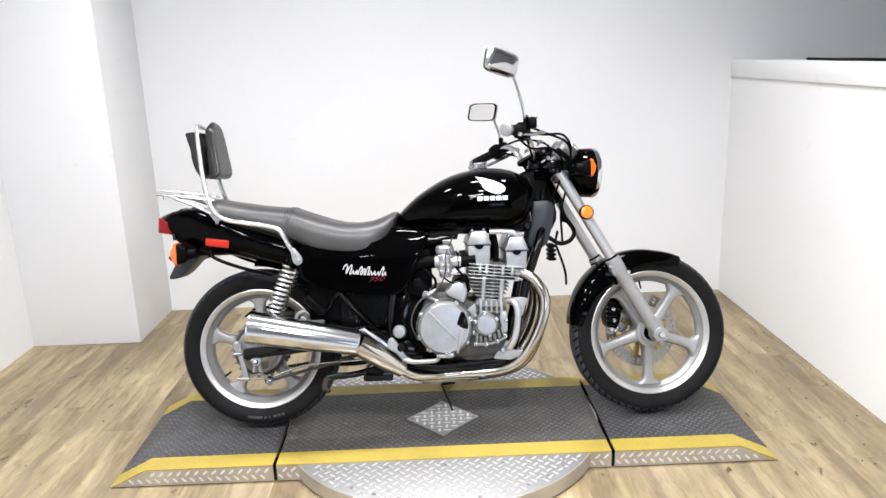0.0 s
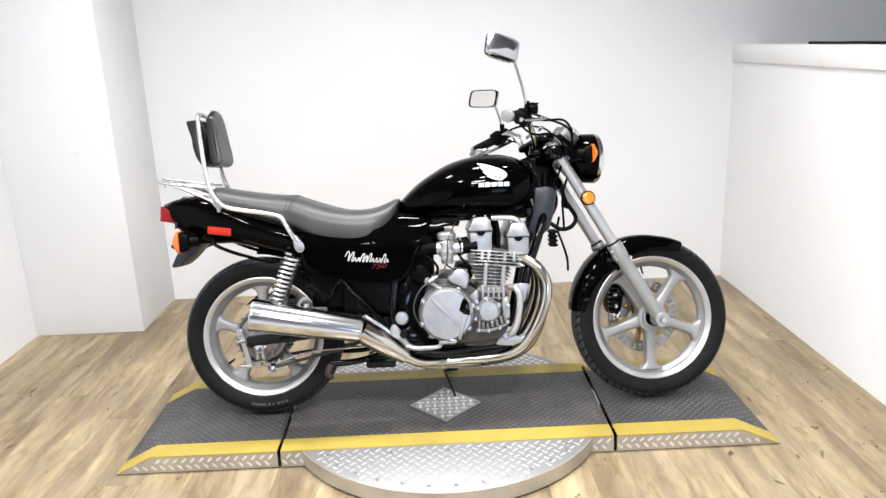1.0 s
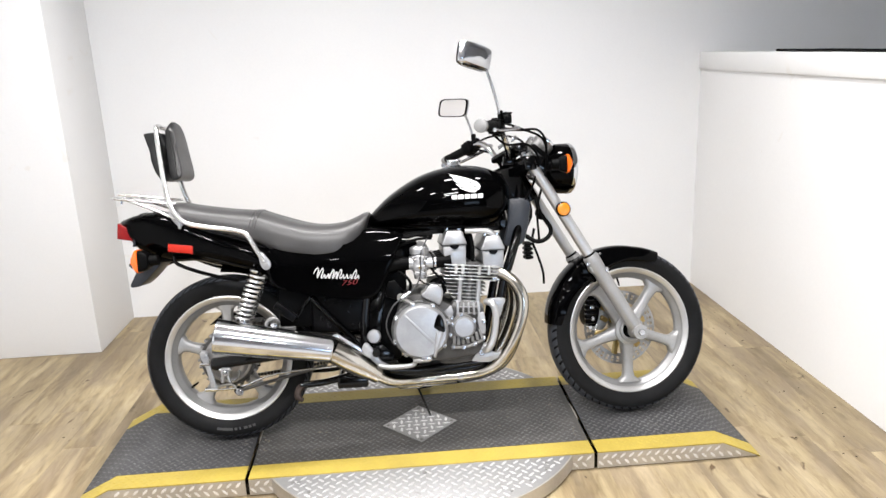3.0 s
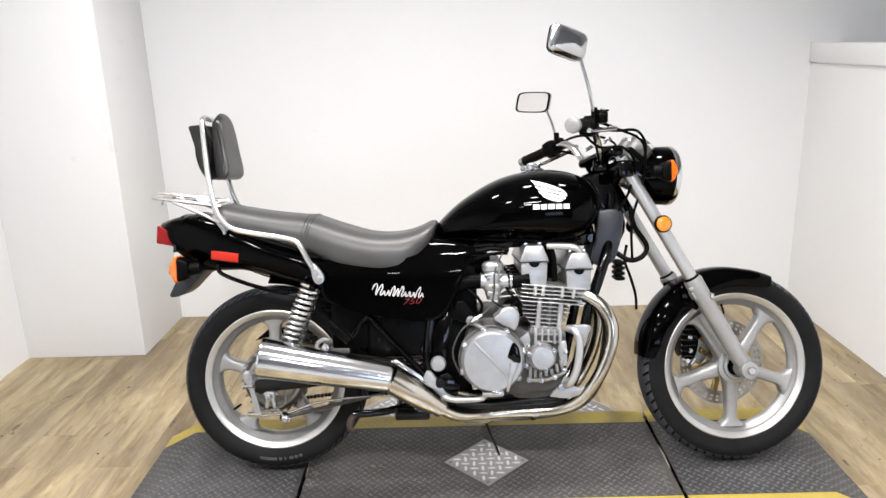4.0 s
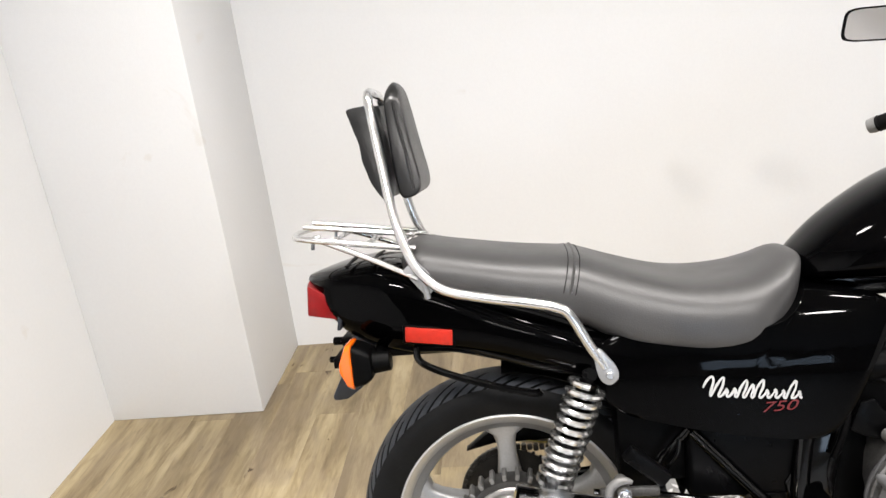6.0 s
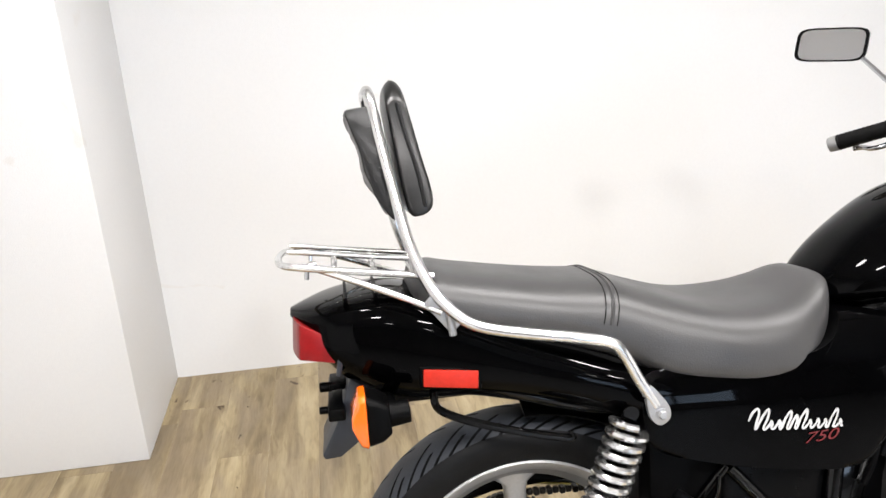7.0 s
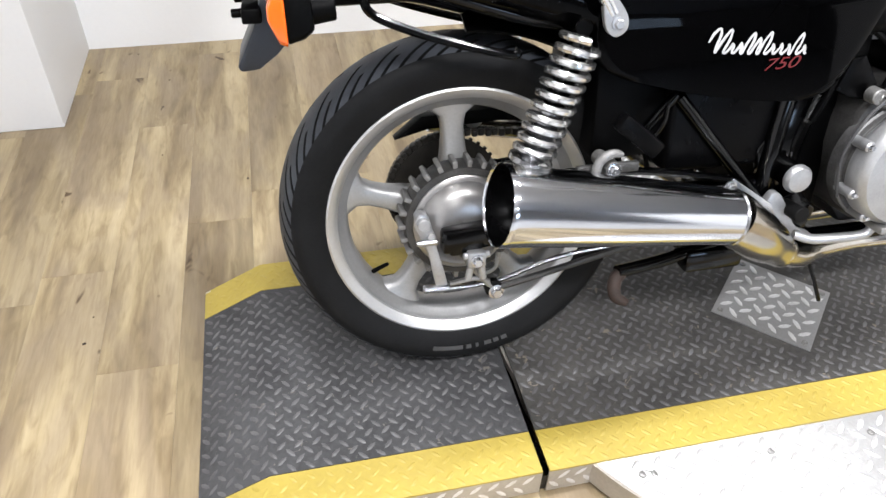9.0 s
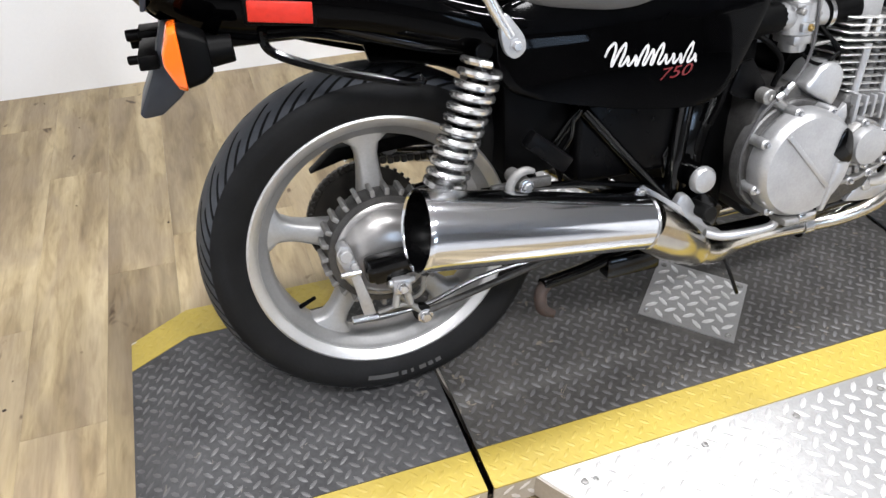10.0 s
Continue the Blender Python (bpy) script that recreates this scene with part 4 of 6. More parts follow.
# instruments
gm = pose(1.160, 0, 0.994, 0, 40, 5)
cluster = part("instrument_panel", moved(rbox(-0.035, 0.032, -0.100, 0.100, -0.030, -0.012, 0.007), gm), PLASTIC, bike)
for s in (-1, 1):
    gt = gm @ Matrix.Translation((0.003, s * 0.052, 0.0))
    cup = part("gauge", lathe([(0.026, -0.046), (0.036, -0.040), (0.039, -0.018), (0.0392, -0.014), (0.0385, -0.012), (0.040, 0.026)], gt, 40), CASE, cluster, "dark grey round gauge cup")
    part("gauge_rim", ring_lathe([(0.0402, 0.022), (0.0418, 0.027), (0.040, 0.033), (0.036, 0.031), (0.037, 0.025)], gt, 40), CHROME, cup)
    part("gauge_glass", lathe([(0.0372, 0.027), (0.035, 0.0275), (0.002, 0.028)], gt, 32), BLACK, cup)

# handlebar, grips, controls
BAR_R = [(1.050, -0.03, 0.955), (1.046, -0.075, 0.960), (1.036, -0.115, 0.99), (1.018, -0.155, 1.033), (0.995, -0.20, 1.054), (0.965, -0.265, 1.055), (0.924, -0.345, 1.051)]
BAR_L = [(1.050, 0.03, 0.950), (1.040, 0.075, 0.952), (1.022, 0.115, 0.978), (0.997, 0.155, 1.020), (0.966, 0.195, 1.034), (0.920, 0.255, 1.014), (0.852, 0.335, 0.986)]
bar = part("handlebar", tube(BAR_R[::-1] + BAR_L, 0.0112, 16), CHROME, bike, "chromed swept-back handlebar")
part("bar_clamp", rbox(1.025, 1.075, -0.07, 0.07, 0.932, 0.968, 0.008), SATIN, bar)
for path, s in ((BAR_R, -1), (BAR_L, 1)):
    a, b = V(path[-1]), V(path[-2])
    d = (b - a).normalized()
    g = lathe([(0.0165, 0.0), (0.0185, 0.003)] + [(0.0178 if k % 2 else 0.0165, 0.006 + 0.0045 * k) for k in range(22)] + [(0.0195, 0.107), (0.0195, 0.113), (0.012, 0.114)], along(a, a + d)[0], 20)
    grip = part("grip", g, GRIP, bar, "black ribbed rubber grip")
    part("bar_end", lathe([(0.012, 0.002), (0.0215 if s < 0 else 0.017, 0.0), (0.0225 if s < 0 else 0.0175, -0.006), (0.0215 if s < 0 else 0.016, -0.018), (0.018 if s < 0 else 0.013, -0.0195), (0.002, -0.0195)], along(a, a + d)[0], 28), WHEEL, grip)
    h = a + d * 0.135
    part("switch_housing", merge(moved(rbox(-0.026, 0.026, -0.024, 0.024, -0.022, 0.024, 0.008), along(h, h + d)[0]), moved(rbox(-0.012, 0.012, -0.030, 0.030, -0.014, 0.014, 0.004), along(h, h + d)[0])), PLASTIC, bar)
    m0 = a + d * 0.175
    pt = part("lever_perch", merge(moved(rbox(-0.014, 0.014, -0.017, 0.017, -0.018, 0.018, 0.005), along(m0, m0 + d)[0]), rod(m0, m0 + V((0.008, 0, 0.026)), 0.008)), PLASTIC, bar)
    part("hand_lever", tube([m0 + V((0.045, 0, -0.004)), m0 + V((0.058, s * 0.03, -0.010)), a + V((0.062, -s * 0.06, -0.012)), a + V((0.048, -s * 0.015, -0.014)), a + V((0.040, s * 0.0, -0.015))], [0.008, 0.007, 0.006, 0.0055, 0.007], 10), CHROME_OLD, pt, "polished hand lever")
res = part("brake_reservoir", rbox(1.008, 1.036, -0.252, -0.214, 1.064, 1.096, 0.005), PANEL, bike, "black square brake fluid reservoir")
part("reservoir_lid", rbox(1.006, 1.038, -0.254, -0.212, 1.096, 1.101, 0.002), PLASTIC, res)
bolt(res, 1.020, -0.235, 1.101, 0.004, CHROME_OLD, (0, 0, 1))


def rear_mirror(base, knee, inner, outer, top, bottom, back_side, label):
    """A mirror: stem, chrome shell and glass; inner and outer are (x, y) of its ends."""
    corner = (inner[0] * 0.88 + outer[0] * 0.12, inner[1] * 0.88 + outer[1] * 0.12)
    stem = part("mirror", tube([base, V(base).lerp(V((*corner, bottom)), 0.5) + V((0.004, 0, 0)), V((*corner, bottom + 0.008))], 0.0052, 10, 6), CHROME, bike, label)
    part("stem_nut", rod(V(base) - V((0, 0, 0.03)), V(base) + V((0, 0, 0.022)), 0.0095, segs=8), PLASTIC, stem)
    u = V((outer[0] - inner[0], outer[1] - inner[1], 0))
    nrm = u.cross(V((0, 0, 1))).normalized() * back_side
    mid = V(((inner[0] + outer[0]) / 2, (inner[1] + outer[1]) / 2, (top + bottom) / 2))
    hw, hh = u.length / 2, (top - bottom) / 2
    u.normalize()
    def outline(f, shear=0.16):
        pts = []
        for k in range(40):
            a = 2 * math.pi * k / 40
            p, q = spow(math.cos(a), 0.38), spow(math.sin(a), 0.38)
            pts.append((hw * f * p - shear * hh * q * f, hh * f * q + 0.10 * hw * p * f))
        return pts
    shells = [(1.0, -0.004), (1.03, 0.0), (1.02, 0.006), (0.95, 0.014), (0.78, 0.021), (0.45, 0.026), (0.05, 0.027)]
    part("mirror_shell", loft([[mid + u * p + V((0, 0, q)) + nrm * (d + 0.11 * q) for p, q in outline(f)] for f, d in shells]), CHROME, stem, "chromed mirror shell")
    part("mirror_gasket", loft([[mid + u * p + V((0, 0, q)) - nrm * (d - 0.11 * q) for p, q in outline(f)] for f, d in ((1.015, 0.001), (1.015, 0.007), (0.925, 0.0075), (0.915, 0.0055))], caps=False), PLASTIC, stem)
    part("mirror_glass", loft([[mid + u * p + V((0, 0, q)) - nrm * (d - 0.11 * q) for p, q in outline(f)] for f, d in ((0.95, 0.0045), (0.93, 0.0057))]), MIRROR, stem, sharp=20)


rear_mirror((1.000, -0.232, 1.088), (0.968, -0.245, 1.15), (0.966, -0.262), (0.858, -0.372), 1.314, 1.238, -1, "chrome mirror on a slim stem, seen from its back")
rear_mirror((0.955, 0.232, 1.055), (0.955, 0.26, 1.11), (0.952, 0.374), (0.842, 0.470), 1.244, 1.170, 1, "chrome mirror on a slim stem, its glass facing the rider")

# fuel tank
tank_hull = Hull([(0.530, 0.770, 0.737, 0.045, 0.752, 2.2), (0.556, 0.800, 0.733, 0.082, 0.758, 2.3), (0.617, 0.853, 0.731, 0.116, 0.772, 2.3), (0.710, 0.908, 0.727, 0.148, 0.793, 2.4), (0.791, 0.934, 0.723, 0.166, 0.806, 2.5),
                  (0.872, 0.943, 0.719, 0.174, 0.812, 2.5), (0.945, 0.936, 0.717, 0.169, 0.815, 2.5), (0.995, 0.918, 0.731, 0.151, 0.820, 2.4), (1.022, 0.896, 0.757, 0.122, 0.826, 2.2), (1.036, 0.873, 0.785, 0.085, 0.830, 2.0), (1.041, 0.848, 0.812, 0.03, 0.830, 2.0)])
tank = part("fuel_tank", tank_hull.mesh(56), BLACK, bike, "glossy black teardrop fuel tank", sharp=60)
part("tank_seam", tube([(x, -tank_hull.at(x)[2] * 0.80, tank_hull.at(x)[1] + 0.006) for x in (0.66, 0.72, 0.80, 0.88, 0.94, 0.975)], 0.005, 8), BLACK, tank)
cap_m = pose(0.848, 0, 0.940, 0, -1, 0) @ Matrix.Scale(0.78, 4)
cap = part("filler_cap", lathe([(0.040, 0.0), (0.041, 0.006), (0.036, 0.010), (0.031, 0.011), (0.030, 0.021), (0.026, 0.024), (0.006, 0.025)], cap_m, 36), CHROME, tank, "chrome filler cap")
part("cap_flap", moved(rbox(-0.024, 0.040, -0.011, 0.011, 0.023, 0.034, 0.005), cap_m), CHROME, cap)
part("cap_hinge", rod(cap_m @ V((-0.044, -0.014, 0.012)), cap_m @ V((-0.044, 0.014, 0.012)), 0.008), CHROME_OLD, cap)


def ribbon(hull, path, widths, lift, side=-1, steps=4, shift=0.0):
    """A flat decal strip laid on a hull's flank, given in (x, z)."""
    pts = spline([(*p, w) for p, w in zip(path, widths)], steps)
    verts, faces = [], []
    for i, p in enumerate(pts):
        a, b = pts[max(i - 1, 0)], pts[min(i + 1, len(pts) - 1)]
        d = np.array([b[0] - a[0], b[1] - a[1]])
        d /= max(np.hypot(*d), 1e-9)
        for s in (1, -1):
            x, z = p[0] - d[1] * s * p[2] / 2, p[1] + d[0] * s * p[2] / 2
            verts.append((x, side * (hull.y(x, z) + lift + shift), z))
    for i in range(len(pts) - 1):
        faces.append((2 * i, 2 * i + 1, 2 * i + 3, 2 * i + 2))
    return verts, faces


def decal(name, strips, hull, mat, parent, lift=0.0012, side=-1, label=""):
    verts, faces = [], []
    for path, widths in strips:
        v, f = ribbon(hull, path, widths, lift, side)
        faces += [tuple(i + len(verts) for i in q) for q in f]
        verts += v
    return tagged(raw(name, verts, faces, mat, parent), label)


def laid(name, outlines, hull, mat, parent, side, label="", lift=0.0012):
    """Flat shapes, given by (x, z) outlines, laid on a hull's flank."""
    bm = bmesh.new()
    for outline in outlines:
        bm.faces.new([bm.verts.new((x, 0, z)) for x, z in outline])
    bmesh.ops.triangulate(bm, faces=bm.faces[:])
    bmesh.ops.subdivide_edges(bm, edges=bm.edges[:], cuts=3, use_grid_fill=True)
    for v in bm.verts:
        v.co.y = side * (hull.y(v.co.x, v.co.z) + lift)
    return part(name, bm, mat, parent, label)


FEATHERS = [[(0.824, 0.909), (0.850, 0.9035), (0.885, 0.8925), (0.915, 0.8795), (0.929, 0.868), (0.900, 0.8765), (0.860, 0.888), (0.838, 0.8945)],
            [(0.834, 0.8915), (0.860, 0.885), (0.900, 0.8735), (0.929, 0.866), (0.928, 0.8575), (0.890, 0.869), (0.860, 0.876), (0.846, 0.8785)],
            [(0.842, 0.8755), (0.862, 0.873), (0.890, 0.866), (0.927, 0.8555), (0.920, 0.849), (0.890, 0.8575), (0.868, 0.8625), (0.855, 0.864)],
            [(0.853, 0.8610), (0.870, 0.8595), (0.890, 0.8545), (0.918, 0.847), (0.905, 0.842), (0.888, 0.8455), (0.874, 0.8500)]]
for s in (-1, 1):
    laid("wing_emblem", FEATHERS, tank_hull, WHITE, tank, s, "white wing shape on the tank flank")
    decal("emblem_bars", [(((0.827 + 0.0225 * k, 0.8290), (0.836 + 0.0225 * k, 0.8290), (0.8455 + 0.0225 * k, 0.8290)), (0.0150, 0.0150, 0.0150)) for k in range(5)], tank_hull, WHITE, tank, side=s, label="row of small white blocks under the wing")
    decal("emblem_lines", [(((0.800, 0.8405), (0.825, 0.8425), (0.85, 0.8445)), (0.0012, 0.002, 0.0012)), (((0.802, 0.835), (0.815, 0.836), (0.824, 0.837)), (0.0012, 0.002, 0.0012))], tank_hull, WHITE, tank, side=s)

# seat
seat_hull = Hull([(-0.162, 0.838, 0.812, 0.06, 0.825, 2.4), (-0.150, 0.858, 0.795, 0.10, 0.820, 2.6), (-0.120, 0.861, 0.782, 0.122, 0.808, 2.9), (-0.083, 0.853, 0.770, 0.124, 0.795, 3.0), (0.033, 0.833, 0.735, 0.131, 0.765, 3.0), (0.12, 0.823, 0.704, 0.134, 0.743, 3.0),
                  (0.155, 0.819, 0.691, 0.138, 0.732, 3.0), (0.227, 0.795, 0.654, 0.152, 0.702, 3.0), (0.312, 0.772, 0.640, 0.162, 0.684, 3.0), (0.38, 0.765, 0.632, 0.163, 0.676, 3.0), (0.443, 0.769, 0.633, 0.156, 0.680, 2.9), (0.485, 0.780, 0.658, 0.134, 0.700, 2.8), (0.515, 0.792, 0.708, 0.106, 0.742, 2.5), (0.532, 0.793, 0.762, 0.075, 0.775, 2.2), (0.538, 0.787, 0.775, 0.04, 0.781, 2.0)])


def seat_shape(x, y, z):
    zt, zb, w, zw, n = seat_hull.at(x)
    if z > zw:
        q = max(0.0, 1 - (y / (0.75 * w)) ** 2)
        z -= 0.010 * q * math.exp(-((x - 0.36) / 0.12) ** 2)
    return x, y, z


seat = part("seat", seat_hull.mesh(56, seat_shape), VINYL, bike, "charcoal vinyl two-up stepped seat", sharp=60)


def seat_band(x_top, x_low, r, mat, name):
    pts = []
    for k in range(19):
        a = math.pi * (0.04 + 0.92 * k / 18)
        x = x_low + (x_top - x_low) * math.sin(a) ** 0.7
        zt, zb, w, zw, n = seat_hull.at(x)
        c, s = math.cos(a), math.sin(a)
        pts.append((x, w * spow(c, 2 / n) * 1.0005, zw + (zt - zw) * spow(s, 2 / n)))
    return part(name, tube(pts, r, 6, 2), mat, seat)


seat_band(0.150, 0.128, 0.0028, VINYL, "seat_piping")
seat_band(0.139, 0.117, 0.0009, PLASTIC, "stitch_line")
seat_band(0.159, 0.137, 0.0009, PLASTIC, "stitch_line")
base = [(x, seat_hull.at(x)[1]) for x in (-0.14, -0.083, 0.033, 0.12, 0.2, 0.28, 0.35, 0.42, 0.46, 0.49, 0.51)]
for s in (-1, 1):
    part("seat_edge_trim", tube([(x, s * (seat_hull.at(x)[2] * 0.80), z + 0.003) for x, z in base], 0.009, 8, 4), PLASTIC, seat)

# tail, side covers, lights at the back
tail_hull = Hull([(0.24, 0.688, 0.570, 0.153, 0.63, 3.2), (0.18, 0.698, 0.585, 0.150, 0.645, 3.0), (0.10, 0.722, 0.604, 0.143, 0.672, 2.8), (0.0, 0.765, 0.628, 0.131, 0.700, 2.6), (-0.08, 0.800, 0.650, 0.124, 0.722, 3.2), (-0.15, 0.824, 0.652, 0.120, 0.745, 3.4),
                  (-0.21, 0.834, 0.664, 0.115, 0.765, 3.4), (-0.265, 0.829, 0.692, 0.108, 0.778, 3.2), (-0.300, 0.822, 0.728, 0.098, 0.785, 2.8), (-0.330, 0.814, 0.775, 0.062, 0.798, 2.0), (-0.350, 0.807, 0.794, 0.022, 0.800, 2.0)])
tail = part("tail_cowl", tail_hull.mesh(48), BLACK, bike, "glossy black pointed tail cowl", sharp=60)
for x in (-0.215, -0.262):
    z = tail_hull.at(x)[0]
    part("cowl_clip", tube([(x, y, z - 0.30 * abs(y) ** 1.6 + 0.001) for y in (-0.07, -0.035, 0, 0.035, 0.07)], 0.003, 6), PLASTIC, tail)
lens = plate([(-0.362, 0.746), (-0.357, 0.801), (-0.330, 0.786), (-0.303, 0.767), (-0.301, 0.734)], -0.096, 0.096, 0.003, 2)
bmesh.ops.subdivide_edges(lens, edges=[e for e in lens.edges if abs(e.verts[0].co.y - e.verts[1].co.y) > 0.05], cuts=12, use_grid_fill=True)
for v in lens.verts:
    v.co.x += 0.010 + 0.014 * (abs(v.co.y) / 0.094) ** 2.2
lens = part("tail_lamp", lens, RED_DARK, bike, "deep red wrap-round tail lamp lens")
part("tail_lamp_seal", plate([(-0.286, 0.772), (-0.278, 0.766), (-0.273, 0.740), (-0.279, 0.716), (-0.286, 0.716), (-0.282, 0.740)], -0.101, 0.101, 0.002), TAILP, lens)
under = part("number_plate_holder", plate([(-0.150, 0.695), (-0.255, 0.730), (-0.270, 0.69), (-0.292, 0.63), (-0.320, 0.578), (-0.316, 0.570), (-0.290, 0.572), (-0.262, 0.592), (-0.205, 0.650)], -0.062, 0.062, 0.006, 2), TAILP, bike, "dark slate plastic rear mudguard end")
part("plate_bracket", merge(rbox(-0.300, -0.272, -0.03, 0.03, 0.672, 0.682, 0.002), rbox(-0.304, -0.278, -0.085, 0.085, 0.640, 0.660, 0.003), rod((-0.302, -0.055, 0.650), (-0.318, -0.055, 0.650), 0.006), rod((-0.302, 0.055, 0.650), (-0.318, 0.055, 0.650), 0.006), rod((-0.296, -0.02, 0.676), (-0.316, -0.02, 0.676), 0.008)), PLASTIC, under)
part("inner_mudguard", loft([[V((RA.x + r * math.cos(a), y, RA.z + r * math.sin(a))) for y, r in ((-0.085, 0.318), (-0.05, 0.336), (0, 0.342), (0.05, 0.336), (0.085, 0.318), (0.08, 0.314), (0.05, 0.331), (0, 0.337), (-0.05, 0.331), (-0.08, 0.314))] for a in (radians(12 + 78 * k / 16) for k in range(17))]), PLASTIC, bike)
part("tail_tray", rbox(-0.22, 0.28, -0.085, 0.085, 0.655, 0.70, 0.01), PLASTIC, bike)
indicator("rear_indicator", (-0.243, -0.150, 0.668), -1, (-0.215, -0.05, 0.672), "black rear turn signal with orange lens", 0.9)
indicator("rear_indicator", (-0.243, 0.150, 0.668), -1, (-0.215, 0.05, 0.672), "black rear turn signal with orange lens", 0.9)
for s in (-1, 1):
    rr = part("side_reflector", plate([(-0.162, 0.725), (-0.068, 0.712), (-0.070, 0.678), (-0.164, 0.690)], s * 0.100, s * 0.123, 0.003), PLASTIC, bike)
    part("reflector_lens", plate([(-0.157, 0.7205), (-0.074, 0.7095), (-0.076, 0.682), (-0.159, 0.694)], s * 0.122, s * 0.127, 0.0015), RED, rr, "rectangular red side reflector")

cover_poly = [(0.520, 0.738), (0.560, 0.735), (0.648, 0.714), (0.640, 0.680), (0.605, 0.605), (0.572, 0.535), (0.545, 0.503), (0.500, 0.493), (0.42, 0.500), (0.343, 0.513), (0.285, 0.526), (0.225, 0.542), (0.190, 0.560), (0.172, 0.590), (0.170, 0.640), (0.178, 0.675), (0.24, 0.692), (0.36, 0.68), (0.46, 0.69), (0.50, 0.715)]


class Flat:
    """The bulged flank of a side cover, for its decals."""
    @staticmethod
    def y(x, z):
        fall = 0.205 * (math.hypot(z - 0.630, 0.008) + z - 0.630) / 2 + 0.04 * max(0.0, (z - 0.70) / 0.05) ** 2
        return 0.150 - fall + 0.022 * max(0.0, 1 - ((x - 0.62) / 0.46) ** 2) * max(0.0, 1 - ((z - 0.59) / 0.34) ** 2)


for s in (-1, 1):
    bm = bmesh.new()
    poly = smooth_poly(cover_poly, 3)
    cx, cz = 0.41, 0.605
    rings = []
    for f, inset in ((1.0, -0.055), (1.0, -0.006), (0.993, -0.002), (0.98, 0), (0.92, 0), (0.75, 0), (0.55, 0), (0.35, 0), (0.15, 0)):
        rings.append([V((cx + (x - cx) * f, s * (Flat.y(cx + (x - cx) * f, cz + (z - cz) * f) + inset), cz + (z - cz) * f)) for x, z in poly])
    cover = part("side_cover", loft(rings), BLACK, bike, "glossy black side cover", sharp=50)
    letters = []
    stroke = [(0.338, 0.592), (0.344, 0.604), (0.353, 0.611), (0.355, 0.602), (0.350, 0.585), (0.350, 0.577)]
    for k, h in enumerate((0.033, 0.014, 0.015, 0.029, 0.022, 0.030, 0.013, 0.014, 0.013, 0.029, 0.012)):
        x = 0.354 + 0.0128 * k
        z = 0.577 - 0.07 * (x - 0.34)
        stroke += [(x + 0.006, z + h * 0.6), (x + 0.002 + 0.45 * h, z + h), (x + 0.006 + 0.3 * h, z + h * 0.6), (x + 0.0085, z + 0.003), (x + 0.0115, z)]
    letters.append((stroke, [0.0027 + 0.0019 * abs(math.sin(1.3 * k)) for k in range(len(stroke))]))
    decal("script_emblem", letters, Flat, SCRIPT, cover, side=s, label="white slanted script-like strokes on the side cover")

txt = bpy.data.curves.new("number_text", "FONT")
txt.body, txt.size, txt.shear, txt.extrude, txt.align_x = "750", 0.026, 0.35, 0.0004, "CENTER"
tmp = bpy.data.objects.new("number_text", txt)
scene.collection.objects.link(tmp)
bpy.context.view_layer.update()
num_me = bpy.data.meshes.new_from_object(tmp.evaluated_get(bpy.context.evaluated_depsgraph_get()))
bpy.data.objects.remove(tmp)
num_me.materials.clear()
num_me.materials.append(RED_DECAL)
lay = Matrix.Translation((0.456, 0, 0.547)) @ Matrix.Rotation(radians(-3), 4, "Y") @ Matrix.Rotation(radians(90), 4, "X") @ Matrix.Diagonal((1.45, 0.95, 1, 1))
for v in num_me.vertices:
    p = lay @ v.co
    v.co = (p.x, -(Flat.y(p.x, p.z) + 0.0012 + max(0.0, -p.y)), p.z)
num = new("number_decal", num_me)
num.parent = bike
tagged(num, "red slanted numerals 750")

